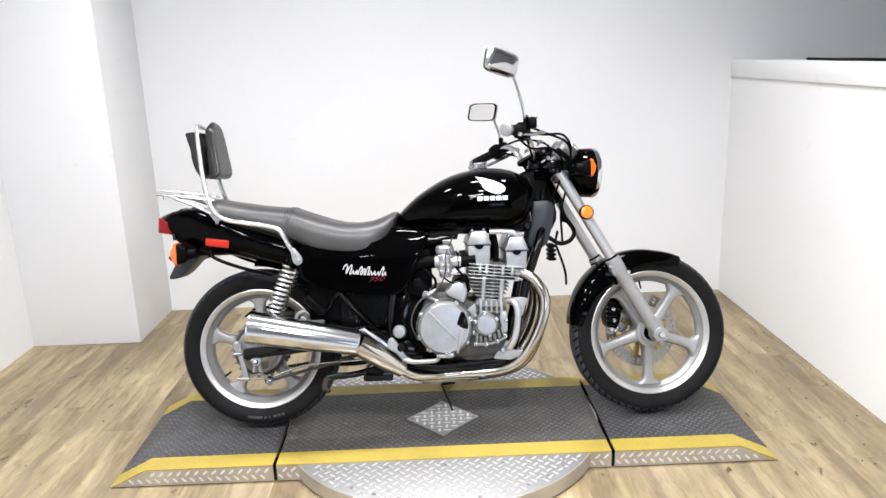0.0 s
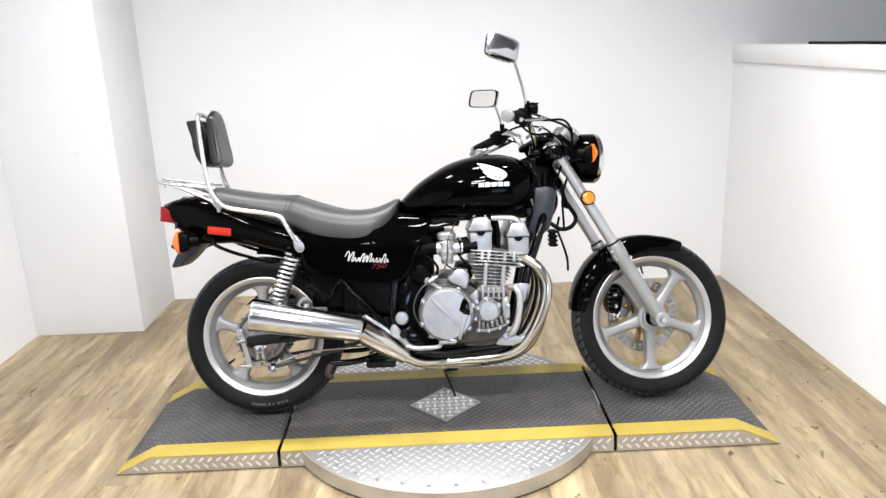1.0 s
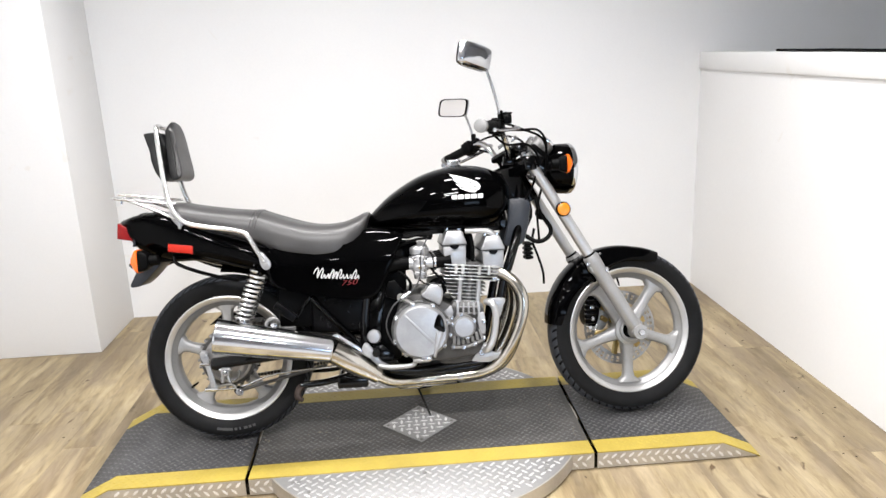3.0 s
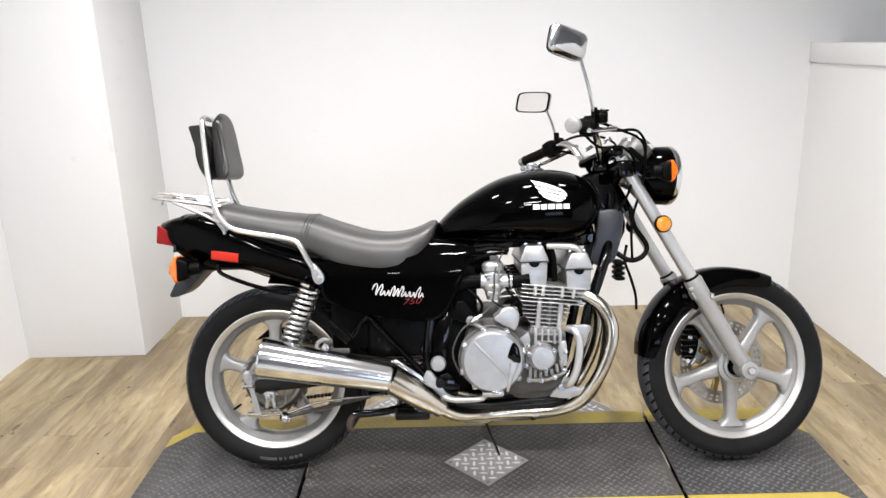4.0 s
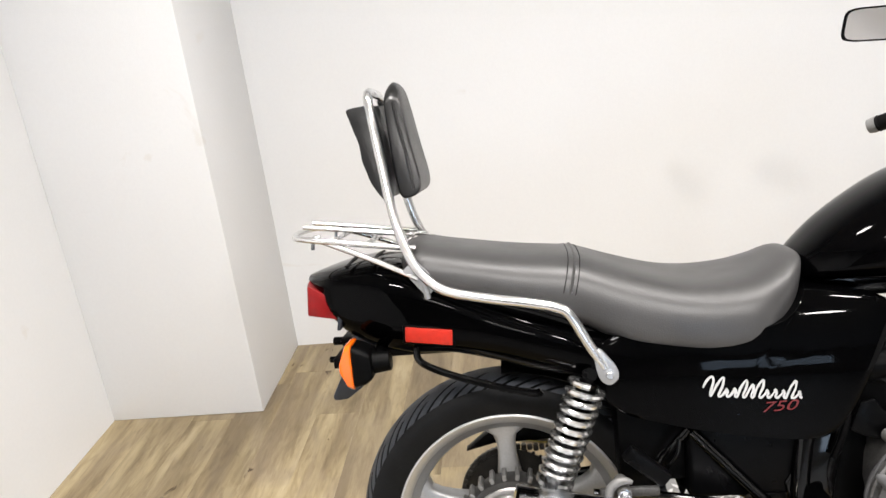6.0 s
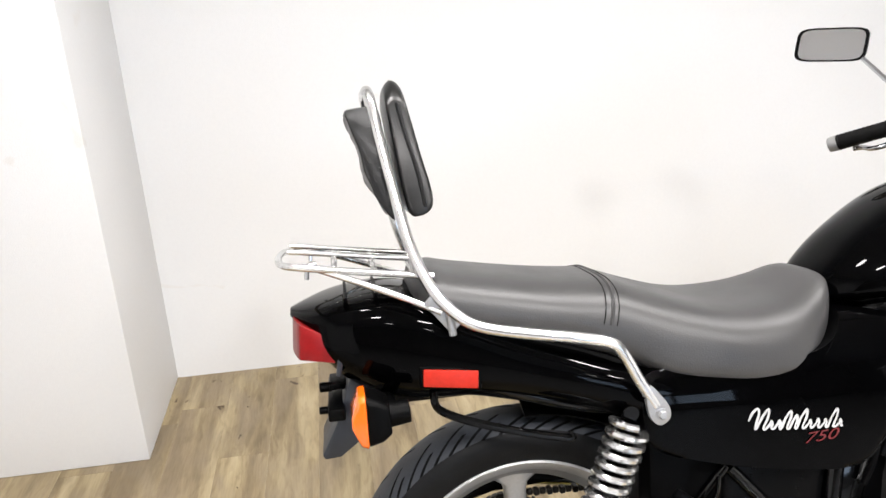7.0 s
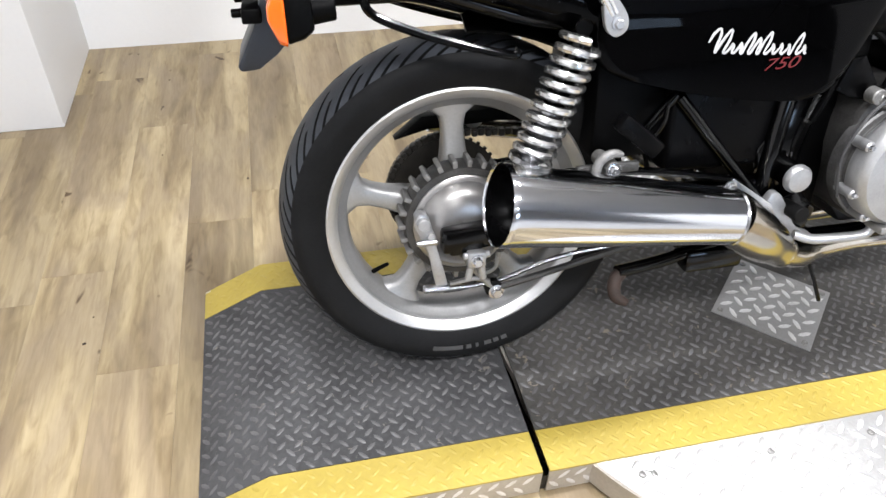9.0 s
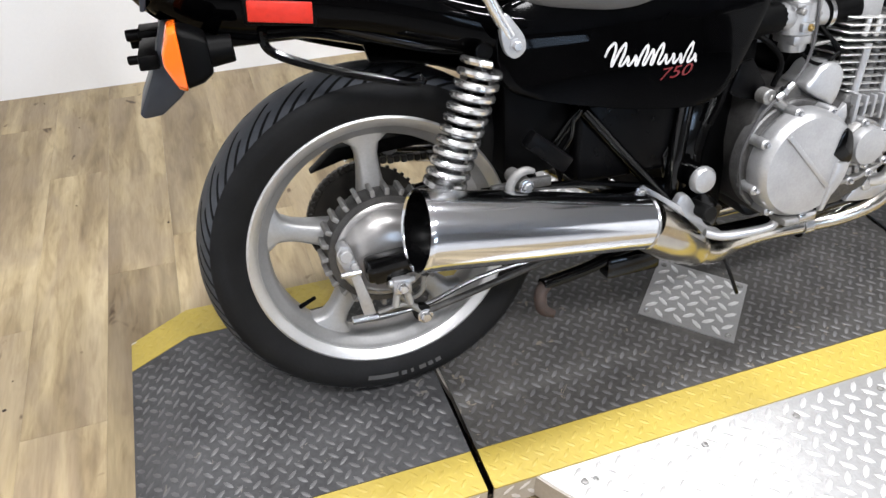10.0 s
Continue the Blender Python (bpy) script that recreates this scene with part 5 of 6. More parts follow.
# frame
for s in (-1, 1):
    y = s * 0.115
    part("frame_tube", tube([(1.085, s * 0.035, 0.86), (1.075, s * 0.06, 0.745), (1.055, s * 0.098, 0.675), (1.028, y, 0.600), (1.003, y, 0.530), (0.985, y, 0.455), (0.968, y, 0.375), (0.945, y, 0.285), (0.912, y, 0.236), (0.86, y, 0.220), (0.70, y, 0.215), (0.56, y, 0.222), (0.505, y, 0.26), (0.498, s * 0.13, 0.36), (0.515, s * 0.125, 0.50), (0.55, s * 0.11, 0.66)], 0.0165, 14, 5), SATIN, bike, "glossy black cradle frame tube")
    part("seat_rail", tube([(0.60, s * 0.09, 0.68), (0.40, s * 0.11, 0.645), (0.15, s * 0.115, 0.622), (-0.10, s * 0.10, 0.69)], 0.0125, 10), SATIN, bike)
    part("frame_brace", tube([(0.322, s * 0.132, 0.505), (0.41, s * 0.135, 0.405), (0.502, s * 0.138, 0.305)], 0.0105, 10), SATIN, bike)
    part("frame_brace", tube([(0.318, s * 0.132, 0.508), (0.29, s * 0.13, 0.475), (0.262, s * 0.128, 0.438)], 0.008, 10), SATIN, bike)
    part("frame_brace", tube([(0.15, s * 0.13, 0.398), (0.30, s * 0.135, 0.385), (0.46, s * 0.14, 0.352)], 0.007, 8), SATIN, bike)
    part("frame_cover", plate(smooth_poly([(1.035, 0.812), (1.105, 0.812), (1.112, 0.76), (1.085, 0.655), (1.040, 0.640), (1.012, 0.655), (1.028, 0.72)], 2), s * 0.080 - 0.012, s * 0.080 + 0.012, 0.008, 2), TAILP, bike, "matte dark grey steering head cover")
    part("pivot_plug", lathe([(0.024, 0), (0.024, 0.006), (0.020, 0.012), (0.006, 0.014)], Matrix.Translation((0.532, s * 0.166, 0.362)) @ Matrix.Rotation(radians(90 if s < 0 else -90), 4, "X"), 28), SILVER, bike, "round silver frame plug")
    part("pivot_boss", rod((0.532, s * 0.11, 0.362), (0.532, s * 0.168, 0.362), 0.021), SATIN, bike)
    part("side_plate", plate([(0.475, 0.40), (0.555, 0.52), (0.585, 0.51), (0.56, 0.40), (0.55, 0.30), (0.50, 0.29)], s * 0.118, s * 0.132, 0.004), SATIN, bike)
    part("passenger_peg_mount", plate(smooth_poly([(0.478, 0.298), (0.494, 0.336), (0.512, 0.334), (0.535, 0.300), (0.556, 0.268), (0.590, 0.250), (0.535, 0.247), (0.508, 0.262)], 3), s * 0.150, s * 0.166, 0.004), SILVER, bike, "cast aluminium footrest bracket")
part("airbox", rbox(0.315, 0.53, -0.128, 0.128, 0.375, 0.515, 0.012, 3), PANEL, bike, "matte dark battery and airbox cover")
part("battery_tray", rbox(0.20, 0.34, -0.105, 0.105, 0.40, 0.56, 0.01), PLASTIC, bike)
part("backbone", rbox(0.45, 1.02, -0.05, 0.05, 0.70, 0.76, 0.01), SATIN, bike)
part("under_tail_loop", tube([(-0.135, -0.10, 0.690), (-0.143, -0.112, 0.672), (-0.130, -0.118, 0.648), (-0.055, -0.12, 0.616), (0.055, -0.12, 0.584), (0.072, -0.12, 0.589)], 0.0065, 8), SATIN, bike, "bent black steel loop under the tail")
part("under_tail_loop", tube([(-0.135, 0.10, 0.690), (-0.143, 0.112, 0.672), (-0.130, 0.118, 0.648), (-0.055, 0.12, 0.616), (0.055, 0.12, 0.584), (0.072, 0.12, 0.589)], 0.0065, 8), SATIN, bike)

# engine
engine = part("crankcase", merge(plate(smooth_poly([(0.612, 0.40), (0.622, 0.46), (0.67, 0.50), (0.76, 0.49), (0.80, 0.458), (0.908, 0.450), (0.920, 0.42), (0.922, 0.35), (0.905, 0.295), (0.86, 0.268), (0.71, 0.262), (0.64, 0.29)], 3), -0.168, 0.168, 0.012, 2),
               plate([(0.66, 0.27), (0.92, 0.27), (0.90, 0.232), (0.69, 0.232)], -0.11, 0.11, 0.01)), DARK_CAST, bike, "dark cast aluminium four-cylinder engine case, gap shade in its colour")


def engine_cover(x, z, r, y, s, mat, depth=0.03, dome=0.006, ears=8, name="engine_cover", label=""):
    m = Matrix.Translation((x, y, z)) @ Matrix.Rotation(radians(90 if s < 0 else -90), 4, "X")
    ob = part(name, lathe([(r * 1.0, 0), (r * 1.0, depth * 0.55), (r * 0.965, depth * 0.8), (r * 0.90, depth), (r * 0.6, depth + dome * 0.7), (r * 0.25, depth + dome), (0.002, depth + dome)], m, 56), mat, engine, label)
    for k in range(ears):
        a = 2 * math.pi * (k + 0.3) / ears
        part("cover_ear", rod((x + r * 1.02 * math.cos(a), y, z + r * 1.02 * math.sin(a)), (x + r * 1.02 * math.cos(a), y + s * depth * 0.7, z + r * 1.02 * math.sin(a)), 0.0085, segs=12), mat, ob)
    return ob


clutch = engine_cover(0.695, 0.377, 0.094, -0.190, -1, SILVER, 0.040, 0.003, 0, label="large round silver clutch cover")
part("cover_flange", lathe([(0.101, -0.012), (0.102, 0.010), (0.099, 0.013), (0.091, 0.013), (0.091, 0.030)], side_at(0.695, -0.168, 0.377), 64), CASE, clutch)
bm = loft([[V((0.742, -0.226, 0.380)), V((0.774, -0.222, 0.376)), V((0.742, -0.224, 0.284)), V((0.730, -0.224, 0.286))], [V((0.747, -0.239, 0.377)), V((0.767, -0.239, 0.375)), V((0.739, -0.233, 0.290)), V((0.734, -0.233, 0.290))]])
part("cover_ridge", bevelled(bm, 0.003, 2), SILVER, clutch)
part("cover_crease", plate([(0.637, 0.436), (0.643, 0.442), (0.740, 0.338), (0.732, 0.333)], -0.2360, -0.2260, 0.0022), SILVER, clutch)
# a black plate stands in for the shaded hollow of the cover
part("recess_shade", plate(smooth_poly([(0.737, 0.392), (0.750, 0.428), (0.760, 0.434), (0.772, 0.416), (0.777, 0.380), (0.764, 0.373)], 3), -0.2345, -0.2260, 0.002), SATIN, clutch)
for a in (15, 62, 105, 150, 200, 235, 262, 325):
    c, d = math.cos(radians(a)), math.sin(radians(a))
    part("cover_boss", rod((0.695 + 0.094 * c, -0.172, 0.377 + 0.094 * d), (0.695 + 0.094 * c, -0.2150, 0.377 + 0.094 * d), 0.0090, segs=14, cham=0.003), SILVER, clutch)
    bolt(clutch, 0.695 + 0.094 * c, -0.215, 0.377 + 0.094 * d, 0.0045, CHROME_OLD)
pulse = engine_cover(0.844, 0.380, 0.036, -0.172, -1, SILVER, 0.036, 0.001, 0, label="round silver ignition cover")
for a in (25, 100, 165, 285):
    x, z = 0.844 + 0.041 * math.cos(radians(a)), 0.380 + 0.041 * math.sin(radians(a))
    part("cover_ear", rod((x, -0.160, z), (x, -0.194, z), 0.0075, segs=12, cham=0.002), SILVER, pulse)
    bolt(pulse, x, -0.194, z, 0.0042)
part("cover_rim", ring_lathe([(0.0355, 0.0), (0.0425, 0.002), (0.0425, 0.016), (0.0400, 0.020), (0.0355, 0.019)], side_at(0.844, -0.172, 0.380), 48), ROUGH_ALU, pulse)
# the case below the barrels: a web coloured dark for recess shade, with upright ribs cast on it
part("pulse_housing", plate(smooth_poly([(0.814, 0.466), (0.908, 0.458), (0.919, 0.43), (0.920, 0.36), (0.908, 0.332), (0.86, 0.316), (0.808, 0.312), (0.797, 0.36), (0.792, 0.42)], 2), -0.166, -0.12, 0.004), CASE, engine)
for x, w, z0, z1, tilt in ((0.826, 0.0085, 0.408, 0.468, 0.002), (0.846, 0.006, 0.421, 0.462, 0.002), (0.865, 0.006, 0.421, 0.461, 0.001), (0.884, 0.006, 0.416, 0.460, 0.0), (0.901, 0.0085, 0.400, 0.460, 0.0)):
    part("case_rib", plate([(x - w / 2, z0), (x + w / 2, z0), (x + w / 2 + tilt, z1), (x - w / 2 + tilt, z1)], -0.178, -0.155, 0.0018), SILVER, engine)
for z in (0.424, 0.446):
    part("case_rib", plate([(0.822, z - 0.003), (0.906, z - 0.006), (0.906, z), (0.822, z + 0.003)], -0.173, -0.155, 0.0015), ROUGH_ALU, engine)
for x0, z0, x1, z1 in ((0.811, 0.352, 0.808, 0.314), (0.824, 0.340, 0.824, 0.314), (0.840, 0.333, 0.840, 0.316), (0.856, 0.334, 0.858, 0.318), (0.872, 0.342, 0.875, 0.322), (0.887, 0.356, 0.892, 0.327), (0.900, 0.366, 0.908, 0.335)):
    part("case_rib", plate([(x0 - 0.0048, z0), (x1 - 0.0048, z1), (x1 + 0.0048, z1), (x0 + 0.0048, z0)], -0.179, -0.155, 0.0018), ROUGH_ALU, engine)
part("case_shoulder", plate(smooth_poly([(0.893, 0.400), (0.900, 0.418), (0.917, 0.425), (0.921, 0.39), (0.920, 0.352), (0.908, 0.350), (0.898, 0.372)], 2), -0.180, -0.15, 0.003), SILVER, engine)
part("case_web", plate([(0.776, 0.432), (0.806, 0.456), (0.812, 0.430), (0.806, 0.408), (0.789, 0.418)], -0.176, -0.14, 0.004), SILVER, engine)
part("case_web", plate(smooth_poly([(0.791, 0.418), (0.806, 0.408), (0.808, 0.370), (0.804, 0.340), (0.795, 0.345), (0.793, 0.38)], 2), -0.178, -0.14, 0.003), ROUGH_ALU, engine)
part("case_flange", plate(smooth_poly([(0.800, 0.312), (0.86, 0.313), (0.912, 0.332), (0.910, 0.324), (0.86, 0.304), (0.800, 0.303)], 2), -0.182, -0.15, 0.002), ROUGH_ALU, engine)
for x, z in ((0.804, 0.309), (0.842, 0.306), (0.882, 0.315), (0.912, 0.334), (0.915, 0.392), (0.797, 0.352), (0.803, 0.412)):
    part("case_boss", rod((x, -0.150, z), (x, -0.184, z), 0.0078, segs=14, cham=0.003), SILVER, engine)
    bolt(engine, x, -0.184, z, 0.0045)
part("lower_mount", plate(smooth_poly([(0.868, 0.250), (0.886, 0.276), (0.915, 0.311), (0.930, 0.306), (0.938, 0.284), (0.960, 0.274), (0.994, 0.288), (0.986, 0.268), (0.931, 0.243)], 2), -0.158, -0.140, 0.004), SILVER, engine, "cast silver lower engine mount")
part("mount_bolt", rod((0.905, -0.155, 0.281), (0.905, -0.168, 0.281), 0.013, segs=6), CHROME_OLD, engine)
part("oil_sump", plate(smooth_poly([(0.74, 0.300), (0.895, 0.302), (0.890, 0.266), (0.86, 0.247), (0.76, 0.247)], 2), -0.150, 0.150, 0.006), DARK_CAST, engine, "dark oil sump, underside shade in its colour")
small = part("starter_cover", plate(smooth_poly([(0.724, 0.480), (0.700, 0.498), (0.716, 0.512), (0.728, 0.528), (0.755, 0.534), (0.776, 0.518), (0.779, 0.494), (0.766, 0.458), (0.748, 0.468)], 2), -0.185, -0.12, 0.007, 3), SILVER, engine, "small rounded silver cover")
engine_cover(0.72, 0.385, 0.095, 0.172, 1, SILVER, 0.045, 0.006, 8, label="round silver generator cover")
part("oil_gauge", merge(rod((0.704, -0.17, 0.284), (0.704, -0.226, 0.284), 0.014), rbox(0.690, 0.726, -0.234, -0.222, 0.276, 0.293, 0.004)), CHROME_OLD, engine)

# cylinders: stacked cooling fins round four barrels, cylinder head, two cam boxes
LEANF = Matrix.Translation((0.88, 0, 0.46)) @ Matrix.Rotation(radians(6), 4, "Y") @ Matrix.Translation((-0.88, 0, -0.46))
# block and head are coloured dark for the shade between the fins
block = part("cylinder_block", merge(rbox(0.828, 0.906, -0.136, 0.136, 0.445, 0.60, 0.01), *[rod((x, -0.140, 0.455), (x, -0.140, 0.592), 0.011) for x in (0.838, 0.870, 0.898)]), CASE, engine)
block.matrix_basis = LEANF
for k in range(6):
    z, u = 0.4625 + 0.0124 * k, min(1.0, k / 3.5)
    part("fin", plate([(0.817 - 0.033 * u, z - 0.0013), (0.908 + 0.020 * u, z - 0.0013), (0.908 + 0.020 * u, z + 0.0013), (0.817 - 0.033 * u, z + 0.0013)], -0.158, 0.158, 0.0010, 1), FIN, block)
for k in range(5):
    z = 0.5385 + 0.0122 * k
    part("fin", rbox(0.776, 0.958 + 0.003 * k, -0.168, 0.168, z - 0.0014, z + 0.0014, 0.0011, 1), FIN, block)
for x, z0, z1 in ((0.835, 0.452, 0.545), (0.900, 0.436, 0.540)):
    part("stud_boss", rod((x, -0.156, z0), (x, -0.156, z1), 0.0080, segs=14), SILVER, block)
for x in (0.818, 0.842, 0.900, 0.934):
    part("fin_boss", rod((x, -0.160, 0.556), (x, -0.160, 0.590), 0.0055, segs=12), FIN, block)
headb = part("cylinder_head", rbox(0.800, 0.948, -0.146, 0.146, 0.535, 0.596, 0.008), DARK_CAST, engine)
headb.matrix_basis = LEANF
for x0, x1, zb, zt in ((0.788, 0.870, 0.588, 0.717), (0.924, 1.002, 0.572, 0.692)):
    cx = (x0 + x1) / 2
    boxm = part("cam_box", merge(plate([(x0 + 0.004, zb), (x1 - 0.004, zb), (x1, zt - 0.052), (x0, zt - 0.052)], -0.152, 0.152, 0.005),
                plate([(x0 - 0.004, zt - 0.054), (x1 + 0.004, zt - 0.054), (x1 + 0.002, zt - 0.046), (x1 - 0.014, zt - 0.004), (x0 + 0.016, zt - 0.004), (x0 - 0.002, zt - 0.046)], -0.158, 0.158, 0.006)), SILVER, engine, "silver cam cover")
    part("half_moon_plug", plate([(cx + 0.0160 * math.cos(radians(a)), zt - 0.0537 + 0.0160 * math.sin(radians(a))) for a in range(180, 361, 15)], -0.1615, -0.140, 0), PANEL, boxm, "dark half-moon rubber plug")
    part("cam_gasket", plate([(x0 - 0.0045, zt - 0.0555), (x1 + 0.0045, zt - 0.0555), (x1 + 0.0045, zt - 0.0535), (x0 - 0.0045, zt - 0.0535)], -0.1583, 0.1583, 0), PLUG, boxm)
    bolt(boxm, cx - 0.022, -0.12, zt - 0.003, 0.007, CHROME_OLD, (0, 0, 1))
    bolt(boxm, cx + 0.020, -0.12, zt - 0.003, 0.007, CHROME_OLD, (0, 0, 1))
for y in (-0.125, -0.045, 0.045, 0.125):
    lead = part("plug_lead", tube([(0.893, y, 0.60), (0.893, y, 0.655), (0.888, y * 0.9, 0.70), (0.865, y * 0.6, 0.725), (0.80, y * 0.3, 0.735)], [0.0085, 0.0085, 0.005, 0.0045, 0.0045], 8), PLASTIC, engine)

# carburettors with rubber stubs
for y in (-0.135, -0.047, 0.047, 0.135):
    body = merge(lathe([(0.020, 0.55), (0.022, 0.556), (0.022, 0.575), (0.030, 0.58), (0.030, 0.625), (0.026, 0.635), (0.033, 0.640), (0.034, 0.656), (0.028, 0.664), (0.012, 0.668)], Matrix.Translation((0.705, y, 0)), 24),
                 rod((0.665, y, 0.607), (0.752, y, 0.604), 0.023, segs=20), rbox(0.690, 0.722, y - 0.034, y + 0.02, 0.585, 0.600, 0.003))
    carb = part("carburettor", body, SILVER, bike, "silver carburettor")
    part("float_bowl", rbox(0.684, 0.727, y - 0.026, y + 0.026, 0.563, 0.579, 0.004), SILVER, carb)
    part("carb_flange", rbox(0.678, 0.732, y - 0.029, y + 0.029, 0.624, 0.631, 0.003), SILVER, carb)
    part("choke_shaft", rod((0.688, y - 0.036, 0.618), (0.688, y + 0.03, 0.618), 0.005), ROUGH_ALU, carb)
    part("throttle_shaft", rod((0.722, y - 0.034, 0.612), (0.722, y + 0.03, 0.612), 0.004), ROUGH_ALU, carb)
    part("vent_pipe", rod((0.722, y - 0.027, 0.565), (0.722, y - 0.027, 0.662), 0.004), ROUGH_ALU, carb)
    part("intake_rubber", tube([(0.75, y, 0.604), (0.775, y, 0.606), (0.815, y, 0.61)], [0.024, 0.0225, 0.026], 16, 3), PLASTIC, carb)
    part("airbox_rubber", tube([(0.668, y, 0.607), (0.635, y, 0.607), (0.59, y * 0.95, 0.60)], [0.023, 0.026, 0.030], 16, 3), PLASTIC, carb)
    part("clamp_band", ring_lathe([(0.0265, -0.004), (0.0265, 0.004), (0.0245, 0.004), (0.0245, -0.004)], Matrix.Translation((0.758, y, 0.6045)) @ Matrix.Rotation(radians(90), 4, "Y"), 24), CHROME_OLD, carb)
    bolt(carb, 0.705, y - 0.034 if y < 0 else y + 0.034, 0.592, 0.0045, BRASS, (0, -1 if y < 0 else 1, 0))
part("throttle_linkage", merge(rbox(0.735, 0.775, -0.172, -0.160, 0.515, 0.53, 0.002), rod((0.72, -0.16, 0.56), (0.78, -0.162, 0.565), 0.003)), ROUGH_ALU, bike)
# plain dark blocks added to fill the bright gaps behind carburettors and clutch
part("intake_plenum", rbox(0.565, 0.655, -0.118, 0.118, 0.505, 0.665, 0.012), PLASTIC, bike)
part("starter_motor", rod((0.765, -0.10, 0.512), (0.765, 0.10, 0.512), 0.034, segs=24), PLASTIC, bike)
part("gearbox", rbox(0.515, 0.625, -0.112, 0.112, 0.262, 0.512, 0.014), PLASTIC, bike)
for pts, r in (([(0.60, -0.13, 0.60), (0.64, -0.15, 0.575), (0.668, -0.158, 0.54), (0.66, -0.155, 0.50)], 0.005), ([(0.61, -0.12, 0.66), (0.655, -0.14, 0.675), (0.70, -0.145, 0.69), (0.75, -0.13, 0.69)], 0.005),
               ([(0.735, -0.14, 0.60), (0.755, -0.16, 0.57), (0.775, -0.165, 0.545), (0.79, -0.15, 0.50)], 0.0045), ([(0.70, -0.165, 0.55), (0.72, -0.17, 0.535), (0.745, -0.172, 0.53), (0.775, -0.168, 0.545)], 0.003),
               ([(0.565, -0.12, 0.56), (0.575, -0.145, 0.53), (0.565, -0.15, 0.49), (0.552, -0.145, 0.45)], 0.006)):
    part("engine_hose", tube(pts, r, 8, 4), PLASTIC, bike)
part("side_bracket", plate([(0.575, 0.50), (0.592, 0.548), (0.615, 0.552), (0.648, 0.505), (0.640, 0.478), (0.60, 0.488)], -0.155, -0.148, 0.003), PANEL, bike)
part("clutch_arm", merge(rod((0.632, -0.162, 0.493), (0.632, -0.185, 0.493), 0.013), rod((0.632, -0.18, 0.493), (0.668, -0.182, 0.47), 0.008)), ROUGH_ALU, bike)
part("clutch_cable", tube([(0.600, -0.185, 0.330), (0.580, -0.198, 0.380), (0.580, -0.200, 0.419), (0.603, -0.200, 0.466), (0.638, -0.195, 0.494), (0.667, -0.190, 0.512), (0.694, -0.185, 0.542), (0.706, -0.180, 0.584), (0.709, -0.172, 0.640), (0.74, -0.13, 0.70)], 0.0027, 8), PLUG, bike, "thin grey clutch cable")
part("cable_adjuster", merge(rod((0.634, -0.196, 0.492), (0.668, -0.191, 0.513), 0.0062), rod((0.646, -0.1945, 0.4995), (0.654, -0.193, 0.5045), 0.0092, segs=6)), CHROME_OLD, bike)
part("breather_hose", tube([(0.62, -0.14, 0.715), (0.66, -0.135, 0.70), (0.70, -0.13, 0.705), (0.755, -0.125, 0.70)], 0.008, 8), PLASTIC, bike)
part("air_pipe", tube([(0.870, -0.135, 0.709), (0.920, -0.14, 0.708), (0.958, -0.142, 0.700), (0.980, -0.142, 0.670), (0.990, -0.140, 0.635)], 0.0105, 12), LIP, bike, "pale breather pipe over the cam covers")
for y in (-0.06, 0.06):
    part("ignition_coil", rbox(0.62, 0.70, y - 0.02, y + 0.02, 0.63, 0.68, 0.006), PLASTIC, bike)

